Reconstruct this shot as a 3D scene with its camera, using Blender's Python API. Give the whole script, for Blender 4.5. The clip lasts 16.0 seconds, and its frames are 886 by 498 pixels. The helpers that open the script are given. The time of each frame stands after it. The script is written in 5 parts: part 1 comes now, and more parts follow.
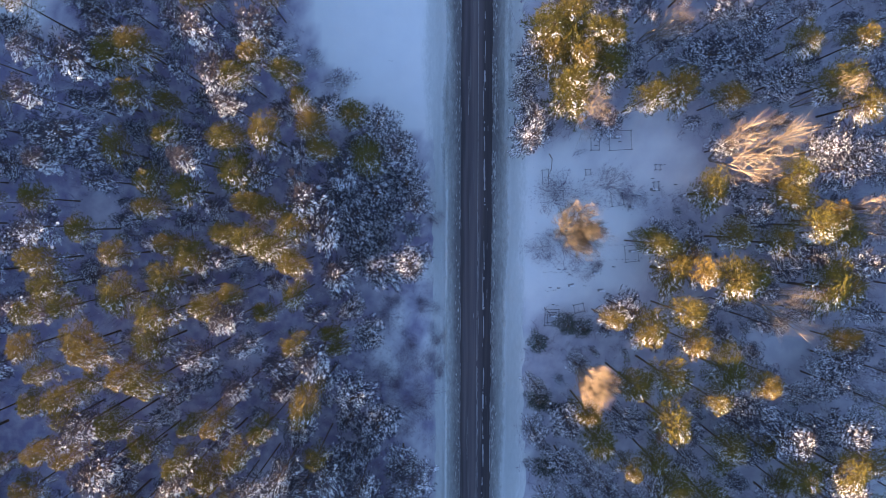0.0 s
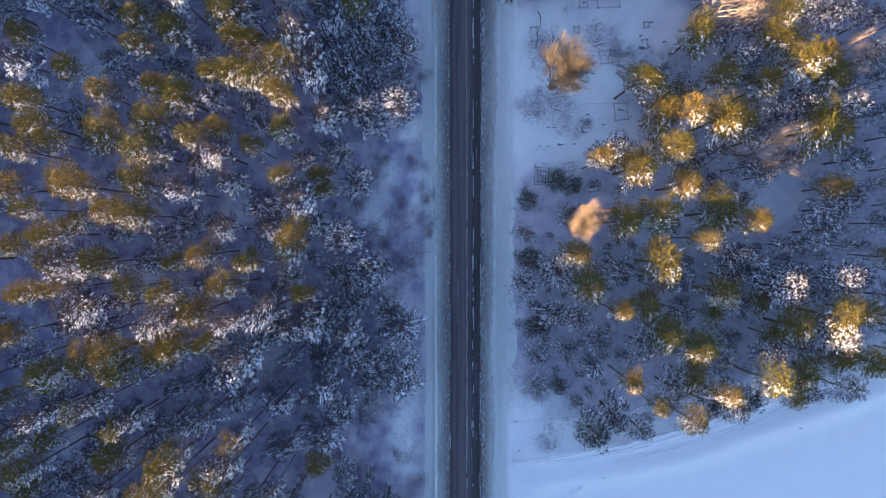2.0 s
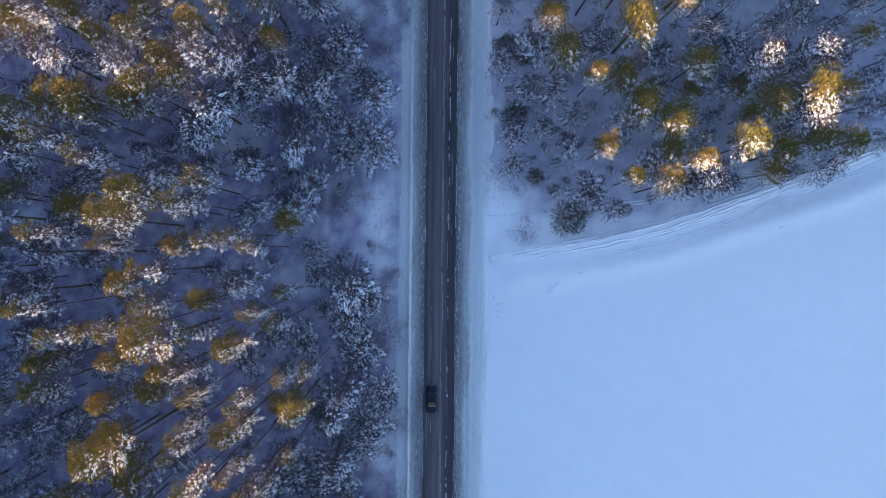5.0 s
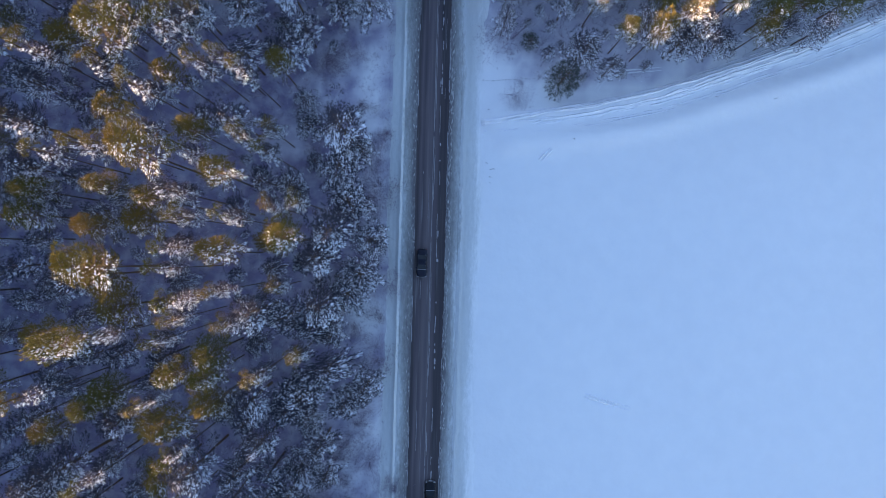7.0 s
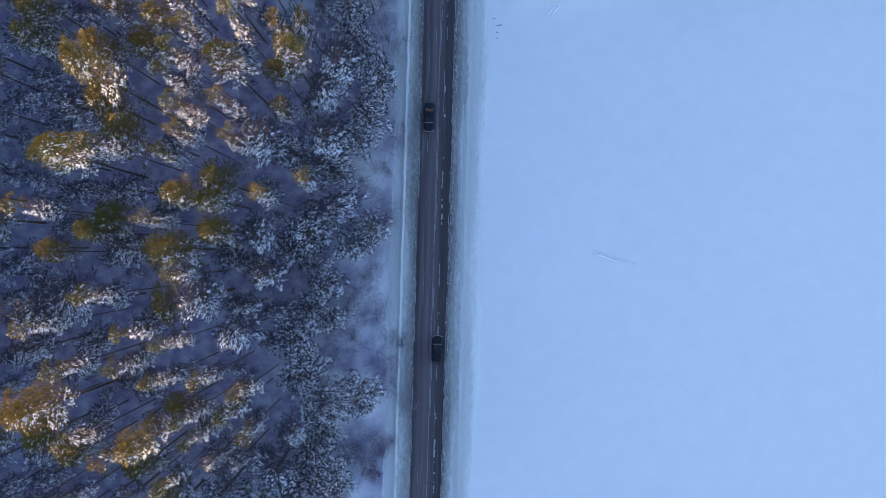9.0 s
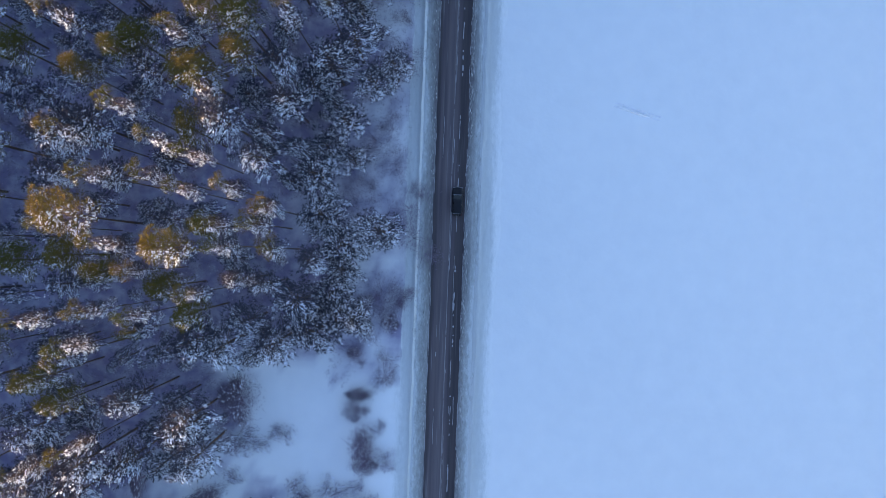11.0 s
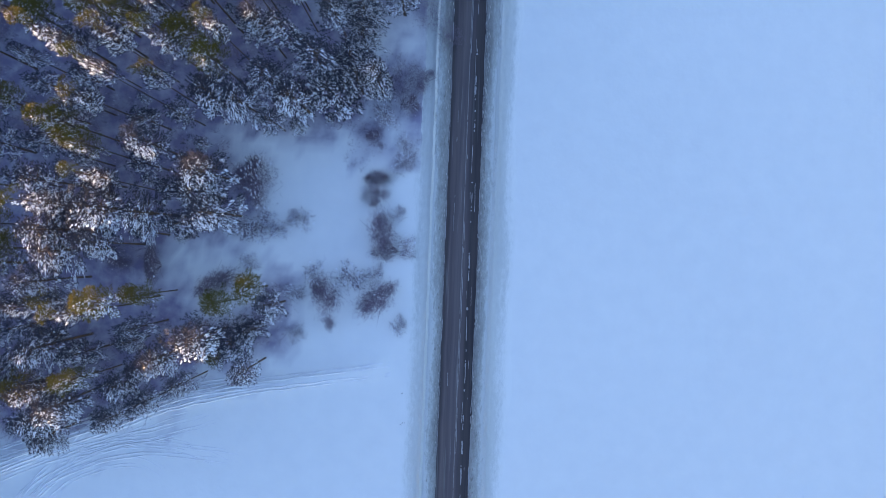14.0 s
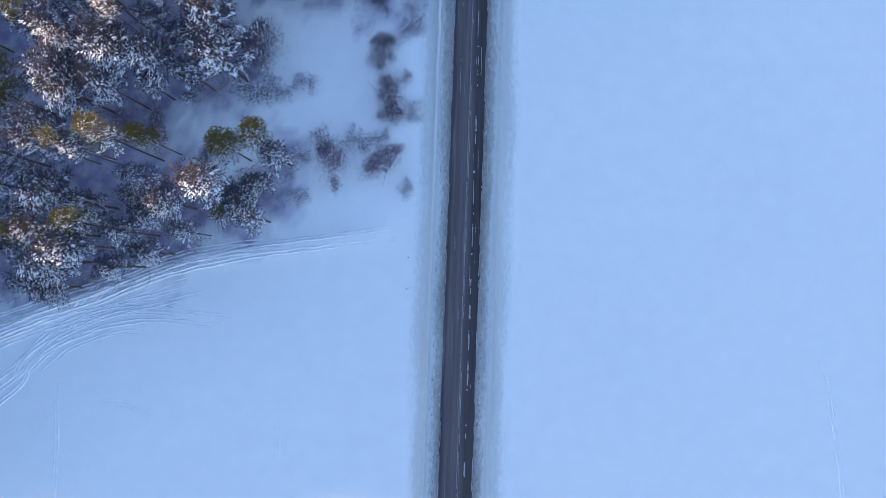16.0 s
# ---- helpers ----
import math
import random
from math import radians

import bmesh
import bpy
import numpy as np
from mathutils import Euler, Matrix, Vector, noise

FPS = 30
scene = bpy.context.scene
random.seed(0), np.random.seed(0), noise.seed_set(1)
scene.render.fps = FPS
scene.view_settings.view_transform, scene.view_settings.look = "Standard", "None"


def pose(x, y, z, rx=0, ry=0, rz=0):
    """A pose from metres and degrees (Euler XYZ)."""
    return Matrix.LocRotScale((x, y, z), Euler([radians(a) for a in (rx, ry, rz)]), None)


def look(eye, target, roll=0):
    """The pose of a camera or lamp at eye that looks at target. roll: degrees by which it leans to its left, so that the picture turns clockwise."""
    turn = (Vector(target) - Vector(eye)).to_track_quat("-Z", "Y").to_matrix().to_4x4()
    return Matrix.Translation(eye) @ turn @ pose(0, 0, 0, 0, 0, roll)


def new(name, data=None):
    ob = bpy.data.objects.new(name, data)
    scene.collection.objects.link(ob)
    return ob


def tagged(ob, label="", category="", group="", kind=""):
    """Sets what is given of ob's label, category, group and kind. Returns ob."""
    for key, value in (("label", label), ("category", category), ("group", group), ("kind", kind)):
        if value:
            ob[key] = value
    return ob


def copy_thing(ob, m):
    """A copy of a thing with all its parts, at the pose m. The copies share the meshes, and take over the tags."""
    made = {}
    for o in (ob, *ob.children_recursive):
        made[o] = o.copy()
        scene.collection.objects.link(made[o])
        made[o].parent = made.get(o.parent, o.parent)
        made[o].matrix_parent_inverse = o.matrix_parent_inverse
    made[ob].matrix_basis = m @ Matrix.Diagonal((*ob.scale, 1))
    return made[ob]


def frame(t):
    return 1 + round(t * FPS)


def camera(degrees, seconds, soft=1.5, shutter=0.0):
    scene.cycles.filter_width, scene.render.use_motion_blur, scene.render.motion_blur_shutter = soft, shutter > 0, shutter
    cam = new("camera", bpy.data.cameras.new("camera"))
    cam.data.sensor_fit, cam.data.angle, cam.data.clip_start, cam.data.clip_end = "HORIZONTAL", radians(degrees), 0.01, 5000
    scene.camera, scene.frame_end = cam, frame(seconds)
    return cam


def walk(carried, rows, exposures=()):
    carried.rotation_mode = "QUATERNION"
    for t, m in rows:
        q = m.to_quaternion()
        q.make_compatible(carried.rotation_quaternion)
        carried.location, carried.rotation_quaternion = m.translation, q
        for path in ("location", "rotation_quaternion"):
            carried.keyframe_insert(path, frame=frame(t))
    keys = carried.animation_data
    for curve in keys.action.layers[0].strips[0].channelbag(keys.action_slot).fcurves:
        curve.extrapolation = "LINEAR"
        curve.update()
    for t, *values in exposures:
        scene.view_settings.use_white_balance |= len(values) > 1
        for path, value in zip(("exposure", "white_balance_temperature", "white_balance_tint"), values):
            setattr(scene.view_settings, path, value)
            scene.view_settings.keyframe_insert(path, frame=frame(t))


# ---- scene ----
cam = camera(84.0, 16.0, soft=0.5)
# seconds, place in metres, turn in degrees: the camera looks straight down with the road running up the picture
ROWS = [
    (0.0, -6.46, 0.00, 78.36, -3.02, -0.88, 0.13),
    (0.2, -6.31, -2.45, 78.41, -2.84, -0.85, 0.07),
    (0.5, -6.08, -6.11, 78.49, -2.57, -0.81, 0.00),
    (1.0, -5.66, -12.26, 78.63, -2.30, -0.81, -0.13),
    (1.5, -5.26, -18.30, 78.83, -1.88, -0.84, -0.11),
    (2.0, -4.84, -24.38, 78.97, -1.67, -0.94, -0.07),
    (2.5, -4.37, -30.42, 79.07, -1.34, -1.06, -0.02),
    (3.0, -3.82, -36.53, 79.05, -1.07, -1.14, 0.02),
    (3.5, -3.20, -42.55, 78.91, -0.66, -1.19, 0.07),
    (4.0, -2.55, -48.48, 78.72, -0.48, -1.26, 0.16),
    (4.2, -2.30, -50.79, 78.67, -0.43, -1.28, 0.22),
    (6.3, 0.03, -74.30, 78.19, 0.11, -1.28, 1.46),
    (6.5, 0.19, -76.54, 78.14, 0.21, -1.27, 1.55),
    (7.0, 0.46, -82.23, 78.06, 0.30, -1.26, 1.64),
    (7.5, 0.54, -87.93, 77.97, 0.50, -1.30, 1.66),
    (8.0, 0.45, -93.77, 77.90, 0.50, -1.38, 1.64),
    (8.5, 0.18, -99.58, 77.82, 0.63, -1.41, 1.64),
    (9.0, -0.17, -105.47, 77.69, 0.52, -1.38, 1.70),
    (9.5, -0.54, -111.26, 77.47, 0.58, -1.27, 1.79),
    (10.0, -0.88, -117.08, 77.24, 0.43, -1.05, 1.97),
    (10.2, -1.00, -119.37, 77.14, 0.37, -0.94, 2.03),
    (12.3, -1.85, -142.74, 75.71, 0.25, -0.04, 2.19),
    (12.5, -1.91, -144.97, 75.55, 0.27, 0.01, 2.19),
    (13.0, -2.06, -150.62, 75.13, 0.33, 0.13, 2.14),
    (13.5, -2.18, -156.28, 74.67, 0.59, 0.22, 2.15),
    (14.0, -2.27, -162.04, 74.21, 0.79, 0.31, 2.27),
    (14.5, -2.31, -167.75, 73.76, 1.27, 0.39, 2.29),
    (15.0, -2.31, -173.54, 73.36, 1.66, 0.44, 2.28),
    (15.5, -2.26, -179.25, 73.00, 2.29, 0.47, 2.16),
    (16.0, -2.20, -185.03, 72.64, 2.78, 0.49, 2.08),
]
EXPOSURE, KELVIN, TINT = 3.07, 6720.0, 29.0
walk(cam, [(t, pose(x, y, z, rx, ry, rz)) for t, x, y, z, rx, ry, rz in ROWS],
     exposures=[(0.0, EXPOSURE, KELVIN, TINT + 2.0), (4.0, EXPOSURE, KELVIN, TINT + 1.0), (7.0, EXPOSURE, KELVIN, TINT), (12.0, EXPOSURE, KELVIN, TINT), (16.0, EXPOSURE + 0.04, KELVIN, TINT)])

# ---- light: a low winter sun from the forest side, and a clear blue sky ----
SUN_ELEVATION, SUN_SIDE = 4.8, 92.0     # degrees above the horizon; degrees from +y towards -x
world = bpy.data.worlds.new("winter_sky")
scene.world = world
world.use_nodes = True
sky = world.node_tree.nodes.new("ShaderNodeTexSky")
sky.sky_type = "NISHITA"
sky.sun_disc = False
sky.sun_elevation = radians(SUN_ELEVATION)
sky.sun_rotation = radians(-SUN_SIDE)
sky.altitude = 200
sky.air_density, sky.dust_density, sky.ozone_density = 1.0, 0.4, 2.5
background = world.node_tree.nodes["Background"]
background.inputs["Strength"].default_value = 0.09
world.node_tree.links.new(sky.outputs["Color"], background.inputs["Color"])
sun_data = bpy.data.lights.new("sun", "SUN")
sun_data.energy, sun_data.angle, sun_data.color = 4.5, radians(0.5), (1.0, 0.76, 0.40)
sun = new("sun", sun_data)
a, e = radians(SUN_SIDE), radians(SUN_ELEVATION)
toward_sun = Vector((-math.sin(a) * math.cos(e), math.cos(a) * math.cos(e), math.sin(e)))
sun.matrix_world = look((-150, 0, 120), Vector((-150, 0, 120)) - toward_sun)


# ---- materials ----
def material(name, base, other, scale=1.0, rough=0.8, detail=6.0, bump=0.0, bump_scale=20.0, stretch=(1, 1, 1),
             spots=None, spot_scale=8.0, spot_at=0.62, vary=0.0, gloss=0.5, island=False, coarse=0.0):
    """Two tones mixed by noise, an optional third tone in spots, relief, and a random shift of value by object or island."""
    m = bpy.data.materials.new(name)
    m.use_nodes = True
    nodes, links = m.node_tree.nodes, m.node_tree.links
    bsdf = nodes["Principled BSDF"]
    bsdf.inputs["Roughness"].default_value = rough
    bsdf.inputs["Specular IOR Level"].default_value = gloss
    where = nodes.new("ShaderNodeNewGeometry")
    mapping = nodes.new("ShaderNodeMapping")
    mapping.inputs["Scale"].default_value = stretch
    links.new(where.outputs["Position"], mapping.inputs["Vector"])

    def grain(size, deep, sharp):
        n = nodes.new("ShaderNodeTexNoise")
        n.inputs["Scale"].default_value, n.inputs["Detail"].default_value = size, deep
        links.new(mapping.outputs["Vector"], n.inputs["Vector"])
        r = nodes.new("ShaderNodeMapRange")
        r.inputs["From Min"].default_value, r.inputs["From Max"].default_value = 0.5 - sharp, 0.5 + sharp
        links.new(n.outputs["Fac"], r.inputs["Value"])
        return r.outputs["Result"]

    def mix(fac, one, two):
        x = nodes.new("ShaderNodeMix")
        x.data_type = "RGBA"
        if isinstance(fac, float):
            x.inputs["Factor"].default_value = fac
        else:
            links.new(fac, x.inputs["Factor"])
        for socket, value in ((x.inputs["A"], one), (x.inputs["B"], two)):
            if isinstance(value, tuple):
                socket.default_value = (*value, 1)
            else:
                links.new(value, socket)
        return x.outputs["Result"]

    colour = mix(grain(scale, detail, 0.2), base, other)
    if coarse:
        wide = mix(grain(coarse, 2.0, 0.25), base, other)
        colour = mix(0.45, colour, wide)
    if spots:
        n = nodes.new("ShaderNodeTexNoise")
        n.inputs["Scale"].default_value, n.inputs["Detail"].default_value = spot_scale, 5.0
        links.new(mapping.outputs["Vector"], n.inputs["Vector"])
        r = nodes.new("ShaderNodeMapRange")
        r.inputs["From Min"].default_value, r.inputs["From Max"].default_value = spot_at, spot_at + 0.12
        links.new(n.outputs["Fac"], r.inputs["Value"])
        colour = mix(r.outputs["Result"], colour, spots)
    if vary:
        if island:
            chance = where.outputs["Random Per Island"]
        else:
            chance = nodes.new("ShaderNodeObjectInfo").outputs["Random"]
        r = nodes.new("ShaderNodeMapRange")
        r.inputs["To Min"].default_value, r.inputs["To Max"].default_value = 1 - vary, 1 + vary
        links.new(chance, r.inputs["Value"])
        hsv = nodes.new("ShaderNodeHueSaturation")
        links.new(r.outputs["Result"], hsv.inputs["Value"])
        tone = nodes.new("ShaderNodeMapRange")
        tone.inputs["To Min"].default_value, tone.inputs["To Max"].default_value = 0.5 + 0.06 * vary, 0.5 - 0.1 * vary
        links.new(chance, tone.inputs["Value"])
        links.new(tone.outputs["Result"], hsv.inputs["Hue"])
        links.new(colour, hsv.inputs["Color"])
        colour = hsv.outputs["Color"]
    links.new(colour, bsdf.inputs["Base Color"])
    if bump:
        n = nodes.new("ShaderNodeTexNoise")
        n.inputs["Scale"].default_value, n.inputs["Detail"].default_value = bump_scale, 6.0
        links.new(mapping.outputs["Vector"], n.inputs["Vector"])
        b = nodes.new("ShaderNodeBump")
        b.inputs["Strength"].default_value, b.inputs["Distance"].default_value = 0.6, bump
        links.new(n.outputs["Fac"], b.inputs["Height"])
        links.new(b.outputs["Normal"], bsdf.inputs["Normal"])
    return m


def roadside_snow(name, lightest, clean, sway_by=1.3):
    """Snow soiled by the traffic's spray: brown grit beside the asphalt, a pale ploughed crest, clean some metres off."""
    m = material(name, lightest, clean, 0.35, 0.6, bump=0.08, bump_scale=0.9, coarse=0.03)
    nodes, links = m.node_tree.nodes, m.node_tree.links
    bsdf = nodes["Principled BSDF"]
    old = bsdf.inputs["Base Color"].links[0].from_socket
    where = nodes.new("ShaderNodeNewGeometry")
    split = nodes.new("ShaderNodeSeparateXYZ")
    links.new(where.outputs["Position"], split.inputs[0])
    off = nodes.new("ShaderNodeMath")
    off.operation = "ABSOLUTE"
    links.new(split.outputs["X"], off.inputs[0])
    along = nodes.new("ShaderNodeMath")
    along.operation = "MULTIPLY_ADD"
    along.inputs[1].default_value, along.inputs[2].default_value = -0.0055, -0.45
    links.new(split.outputs["Y"], along.inputs[0])
    both = nodes.new("ShaderNodeMath")
    links.new(off.outputs[0], both.inputs[0])
    links.new(along.outputs[0], both.inputs[1])
    at = both.outputs[0]
    for size, stretch, by, shift in ((0.5, 0.12, 2.0, 0.0), (2.6, 0.35, 1.2, 3.0), (8.0, 0.5, 0.8, 5.0)):
        mapping = nodes.new("ShaderNodeMapping")
        mapping.inputs["Scale"].default_value = (1.0, stretch, 1.0)
        mapping.inputs["Location"].default_value = (shift, shift, 0)
        links.new(where.outputs["Position"], mapping.inputs["Vector"])
        n = nodes.new("ShaderNodeTexNoise")
        n.inputs["Scale"].default_value, n.inputs["Detail"].default_value = size, 4.0
        links.new(mapping.outputs["Vector"], n.inputs["Vector"])
        less = nodes.new("ShaderNodeMath")
        less.operation = "SUBTRACT"
        less.inputs[1].default_value = 0.5
        links.new(n.outputs["Fac"], less.inputs[0])
        sway = nodes.new("ShaderNodeMath")
        sway.operation = "MULTIPLY_ADD"
        sway.inputs[1].default_value = by * sway_by
        links.new(less.outputs[0], sway.inputs[0])
        links.new(at, sway.inputs[2])
        at = sway.outputs[0]
    tenth = nodes.new("ShaderNodeMath")
    tenth.operation = "MULTIPLY"
    tenth.inputs[1].default_value = 0.1
    links.new(at, tenth.inputs[0])
    ramp = nodes.new("ShaderNodeValToRGB")
    links.new(tenth.outputs[0], ramp.inputs["Fac"])
    stops = ramp.color_ramp.elements
    tones = ((0.24, (0.135, 0.125, 0.128)), (0.29, (0.205, 0.205, 0.200)), (0.35, (0.28, 0.285, 0.275)), (0.42, (0.39, 0.41, 0.395)),
             (0.47, (0.55, 0.58, 0.575)), (0.52, (0.50, 0.53, 0.52)), (0.66, (0.60, 0.63, 0.615)), (0.78, (0.74, 0.765, 0.75)))
    while len(stops) < len(tones):
        stops.new(0.5)
    for stop, (place, tone) in zip(stops, tones):
        stop.position, stop.color = place, (*tone, 1)
    r = nodes.new("ShaderNodeMapRange")
    r.interpolation_type = "SMOOTHSTEP"
    r.inputs["From Min"].default_value, r.inputs["From Max"].default_value = 0.64, 0.86
    links.new(tenth.outputs[0], r.inputs["Value"])
    x = nodes.new("ShaderNodeMix")
    x.data_type = "RGBA"
    links.new(r.outputs["Result"], x.inputs["Factor"])
    links.new(ramp.outputs["Color"], x.inputs["A"])
    links.new(old, x.inputs["B"])
    links.new(x.outputs["Result"], bsdf.inputs["Base Color"])
    return m


def shade_and_litter(m, colour):
    """Tint snow under trees dark violet: painted shade, plus needles, bark and twigs."""
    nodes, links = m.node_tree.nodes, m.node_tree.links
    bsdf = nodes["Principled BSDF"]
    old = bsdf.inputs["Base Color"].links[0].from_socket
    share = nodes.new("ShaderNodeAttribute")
    share.attribute_name = "shade_litter"
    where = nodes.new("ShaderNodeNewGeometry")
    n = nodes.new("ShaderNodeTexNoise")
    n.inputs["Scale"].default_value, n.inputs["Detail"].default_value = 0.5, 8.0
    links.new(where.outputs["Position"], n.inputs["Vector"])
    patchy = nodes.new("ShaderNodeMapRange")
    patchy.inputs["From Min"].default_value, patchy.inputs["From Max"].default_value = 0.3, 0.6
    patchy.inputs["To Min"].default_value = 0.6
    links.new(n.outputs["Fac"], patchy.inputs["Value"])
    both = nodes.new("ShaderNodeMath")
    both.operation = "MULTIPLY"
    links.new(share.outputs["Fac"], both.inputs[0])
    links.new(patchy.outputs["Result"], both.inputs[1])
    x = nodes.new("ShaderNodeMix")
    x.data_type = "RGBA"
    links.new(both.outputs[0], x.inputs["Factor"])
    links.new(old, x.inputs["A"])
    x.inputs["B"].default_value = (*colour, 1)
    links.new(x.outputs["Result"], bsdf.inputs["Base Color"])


SNOW = roadside_snow("snow", (0.84, 0.855, 0.845), (0.78, 0.80, 0.80))
# violet stands for the shade under the trees, mixed with litter
shade_and_litter(SNOW, (0.222, 0.186, 0.325))
TREE_SNOW = material("tree_snow", (0.90, 0.93, 0.99), (0.82, 0.86, 0.94), 2.0, 0.6, vary=0.08, island=True)
RUT_SNOW = material("rut_snow", (0.86, 0.87, 0.88), (0.74, 0.76, 0.79), 0.8, 0.6, bump=0.05, bump_scale=3.0)
ASPHALT = material("asphalt", (0.125, 0.104, 0.106), (0.060, 0.051, 0.060), 1.2, 0.8, stretch=(1.6, 0.05, 1),
                   spots=(0.15, 0.145, 0.15), spot_scale=1.5, spot_at=0.60, bump=0.01, bump_scale=25, coarse=0.3, gloss=0.25)


def worn_lanes(m):
    """The lane that is driven most has dried to a paler brown-grey; beside it the asphalt is wet and dark."""
    nodes, links = m.node_tree.nodes, m.node_tree.links
    bsdf = nodes["Principled BSDF"]
    old = bsdf.inputs["Base Color"].links[0].from_socket
    where = nodes.new("ShaderNodeNewGeometry")
    split = nodes.new("ShaderNodeSeparateXYZ")
    links.new(where.outputs["Position"], split.inputs[0])
    mapping = nodes.new("ShaderNodeMapping")
    mapping.inputs["Scale"].default_value = (0.6, 0.10, 1.0)
    links.new(where.outputs["Position"], mapping.inputs["Vector"])
    n = nodes.new("ShaderNodeTexNoise")
    n.inputs["Scale"].default_value, n.inputs["Detail"].default_value = 1.0, 4.0
    links.new(mapping.outputs["Vector"], n.inputs["Vector"])
    sway = nodes.new("ShaderNodeMath")
    sway.operation = "MULTIPLY_ADD"
    sway.inputs[1].default_value = 0.9
    links.new(n.outputs["Fac"], sway.inputs[0])
    links.new(split.outputs["X"], sway.inputs[2])
    r = nodes.new("ShaderNodeMapRange")
    r.inputs["From Min"].default_value, r.inputs["From Max"].default_value = -2.2, 3.1
    links.new(sway.outputs[0], r.inputs["Value"])
    ramp = nodes.new("ShaderNodeValToRGB")
    links.new(r.outputs["Result"], ramp.inputs["Fac"])
    tones = ((0.0, 0.85), (0.10, 0.80), (0.18, 1.30), (0.27, 1.05), (0.40, 1.45), (0.55, 1.30), (0.66, 1.05), (0.74, 0.72), (0.95, 0.68))
    stops = ramp.color_ramp.elements
    while len(stops) < len(tones):
        stops.new(0.5)
    for stop, (place, tone) in zip(stops, tones):
        stop.position, stop.color = place, (tone * 1.02, tone, tone * 0.99, 1)
    x = nodes.new("ShaderNodeMix")
    x.data_type, x.blend_type = "RGBA", "MULTIPLY"
    x.inputs["Factor"].default_value = 1.0
    links.new(old, x.inputs["A"])
    links.new(ramp.outputs["Color"], x.inputs["B"])
    links.new(x.outputs["Result"], bsdf.inputs["Base Color"])


worn_lanes(ASPHALT)
SLUSH = roadside_snow("dirty_snow", (0.84, 0.855, 0.845), (0.78, 0.80, 0.80), 1.3)
VERGE = roadside_snow("ploughed_snow", (0.84, 0.855, 0.845), (0.78, 0.80, 0.80), 1.3)
PACKED = material("packed_snow", (0.44, 0.44, 0.45), (0.22, 0.21, 0.215), 1.5, 0.75, stretch=(1.0, 0.22, 1), bump=0.02, bump_scale=8, coarse=0.5)
CRUMBS = material("slush_crumbs", (0.40, 0.405, 0.39), (0.25, 0.25, 0.24), 2.0, 0.75, vary=0.25, island=True)
LINE_PAINT = material("road_paint", (0.34, 0.32, 0.31), (0.13, 0.12, 0.125), 3.0, 0.7, stretch=(1, 0.5, 1), coarse=0.4)
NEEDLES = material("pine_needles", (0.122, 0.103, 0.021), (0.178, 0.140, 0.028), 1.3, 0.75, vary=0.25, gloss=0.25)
# darker grey-violet copy of the pine needles: shade besides rime put into the colour
SHADE_RIME_NEEDLES = material("shade_rime_needles", (0.058, 0.054, 0.074), (0.084, 0.077, 0.094), 1.3, 0.8, vary=0.2, gloss=0.25)
# nearly black copy of the pine needles, tuned to shaded crowns; for the outer forest
DARK_NEEDLES = material("shaded_pine_needles", (0.022, 0.027, 0.039), (0.036, 0.041, 0.053), 1.3, 0.7, vary=0.25, gloss=0.4)
SPRUCE = material("green_needles", (0.052, 0.066, 0.054), (0.075, 0.086, 0.070), 1.3, 0.7, vary=0.2, gloss=0.4)
BARK = material("pine_bark", (0.09, 0.06, 0.045), (0.16, 0.09, 0.05), 4.0, 0.9, stretch=(1, 1, 0.3), bump=0.02, bump_scale=12)
BIRCH = material("birch_bark", (0.30, 0.25, 0.205), (0.21, 0.165, 0.13), 3.0, 0.8, spots=(0.06, 0.05, 0.05), spot_scale=5.0, spot_at=0.66)
BIRCH_TWIG = material("birch_twigs", (0.22, 0.175, 0.125), (0.16, 0.12, 0.085), 2.0, 0.85, vary=0.12)
RUST_TWIG = material("rowan_leaves", (0.36, 0.12, 0.04), (0.28, 0.09, 0.04), 2.0, 0.85)
TWIG = material("shrub_twigs", (0.175, 0.135, 0.185), (0.24, 0.19, 0.25), 2.0, 0.9, vary=0.2)
# dark colour of dry stalks, also used for the shade in footprints
STALK_PRINT = material("stalk_and_print_shade", (0.07, 0.06, 0.055), (0.12, 0.10, 0.08), 3.0, 0.9)
IRON = material("painted_iron", (0.10, 0.10, 0.11), (0.15, 0.15, 0.16), 6.0, 0.6)
STONE = material("grave_stone", (0.28, 0.28, 0.29), (0.40, 0.40, 0.41), 4.0, 0.8)
CAR_BLUE = material("navy_paint", (0.009, 0.012, 0.024), (0.012, 0.015, 0.028), 3.0, 0.4, gloss=0.25)
CAR_BLACK = material("black_paint", (0.010, 0.011, 0.014), (0.014, 0.015, 0.018), 3.0, 0.4, gloss=0.25)
TYRE = material("rubber", (0.012, 0.012, 0.013), (0.02, 0.02, 0.02), 9.0, 0.9)
TRIM = material("grey_trim", (0.30, 0.31, 0.33), (0.24, 0.25, 0.27), 5.0, 0.4)
LAMP = material("lamp_lens", (0.55, 0.56, 0.58), (0.45, 0.46, 0.48), 8.0, 0.15)
TAIL = material("tail_lens", (0.25, 0.015, 0.015), (0.2, 0.01, 0.01), 8.0, 0.2)
PLATE = material("plate_white", (0.7, 0.7, 0.7), (0.6, 0.6, 0.6), 8.0, 0.5)
GLASS = material("car_glass", (0.02, 0.025, 0.03), (0.025, 0.03, 0.035), 4.0, 0.08, gloss=0.2)


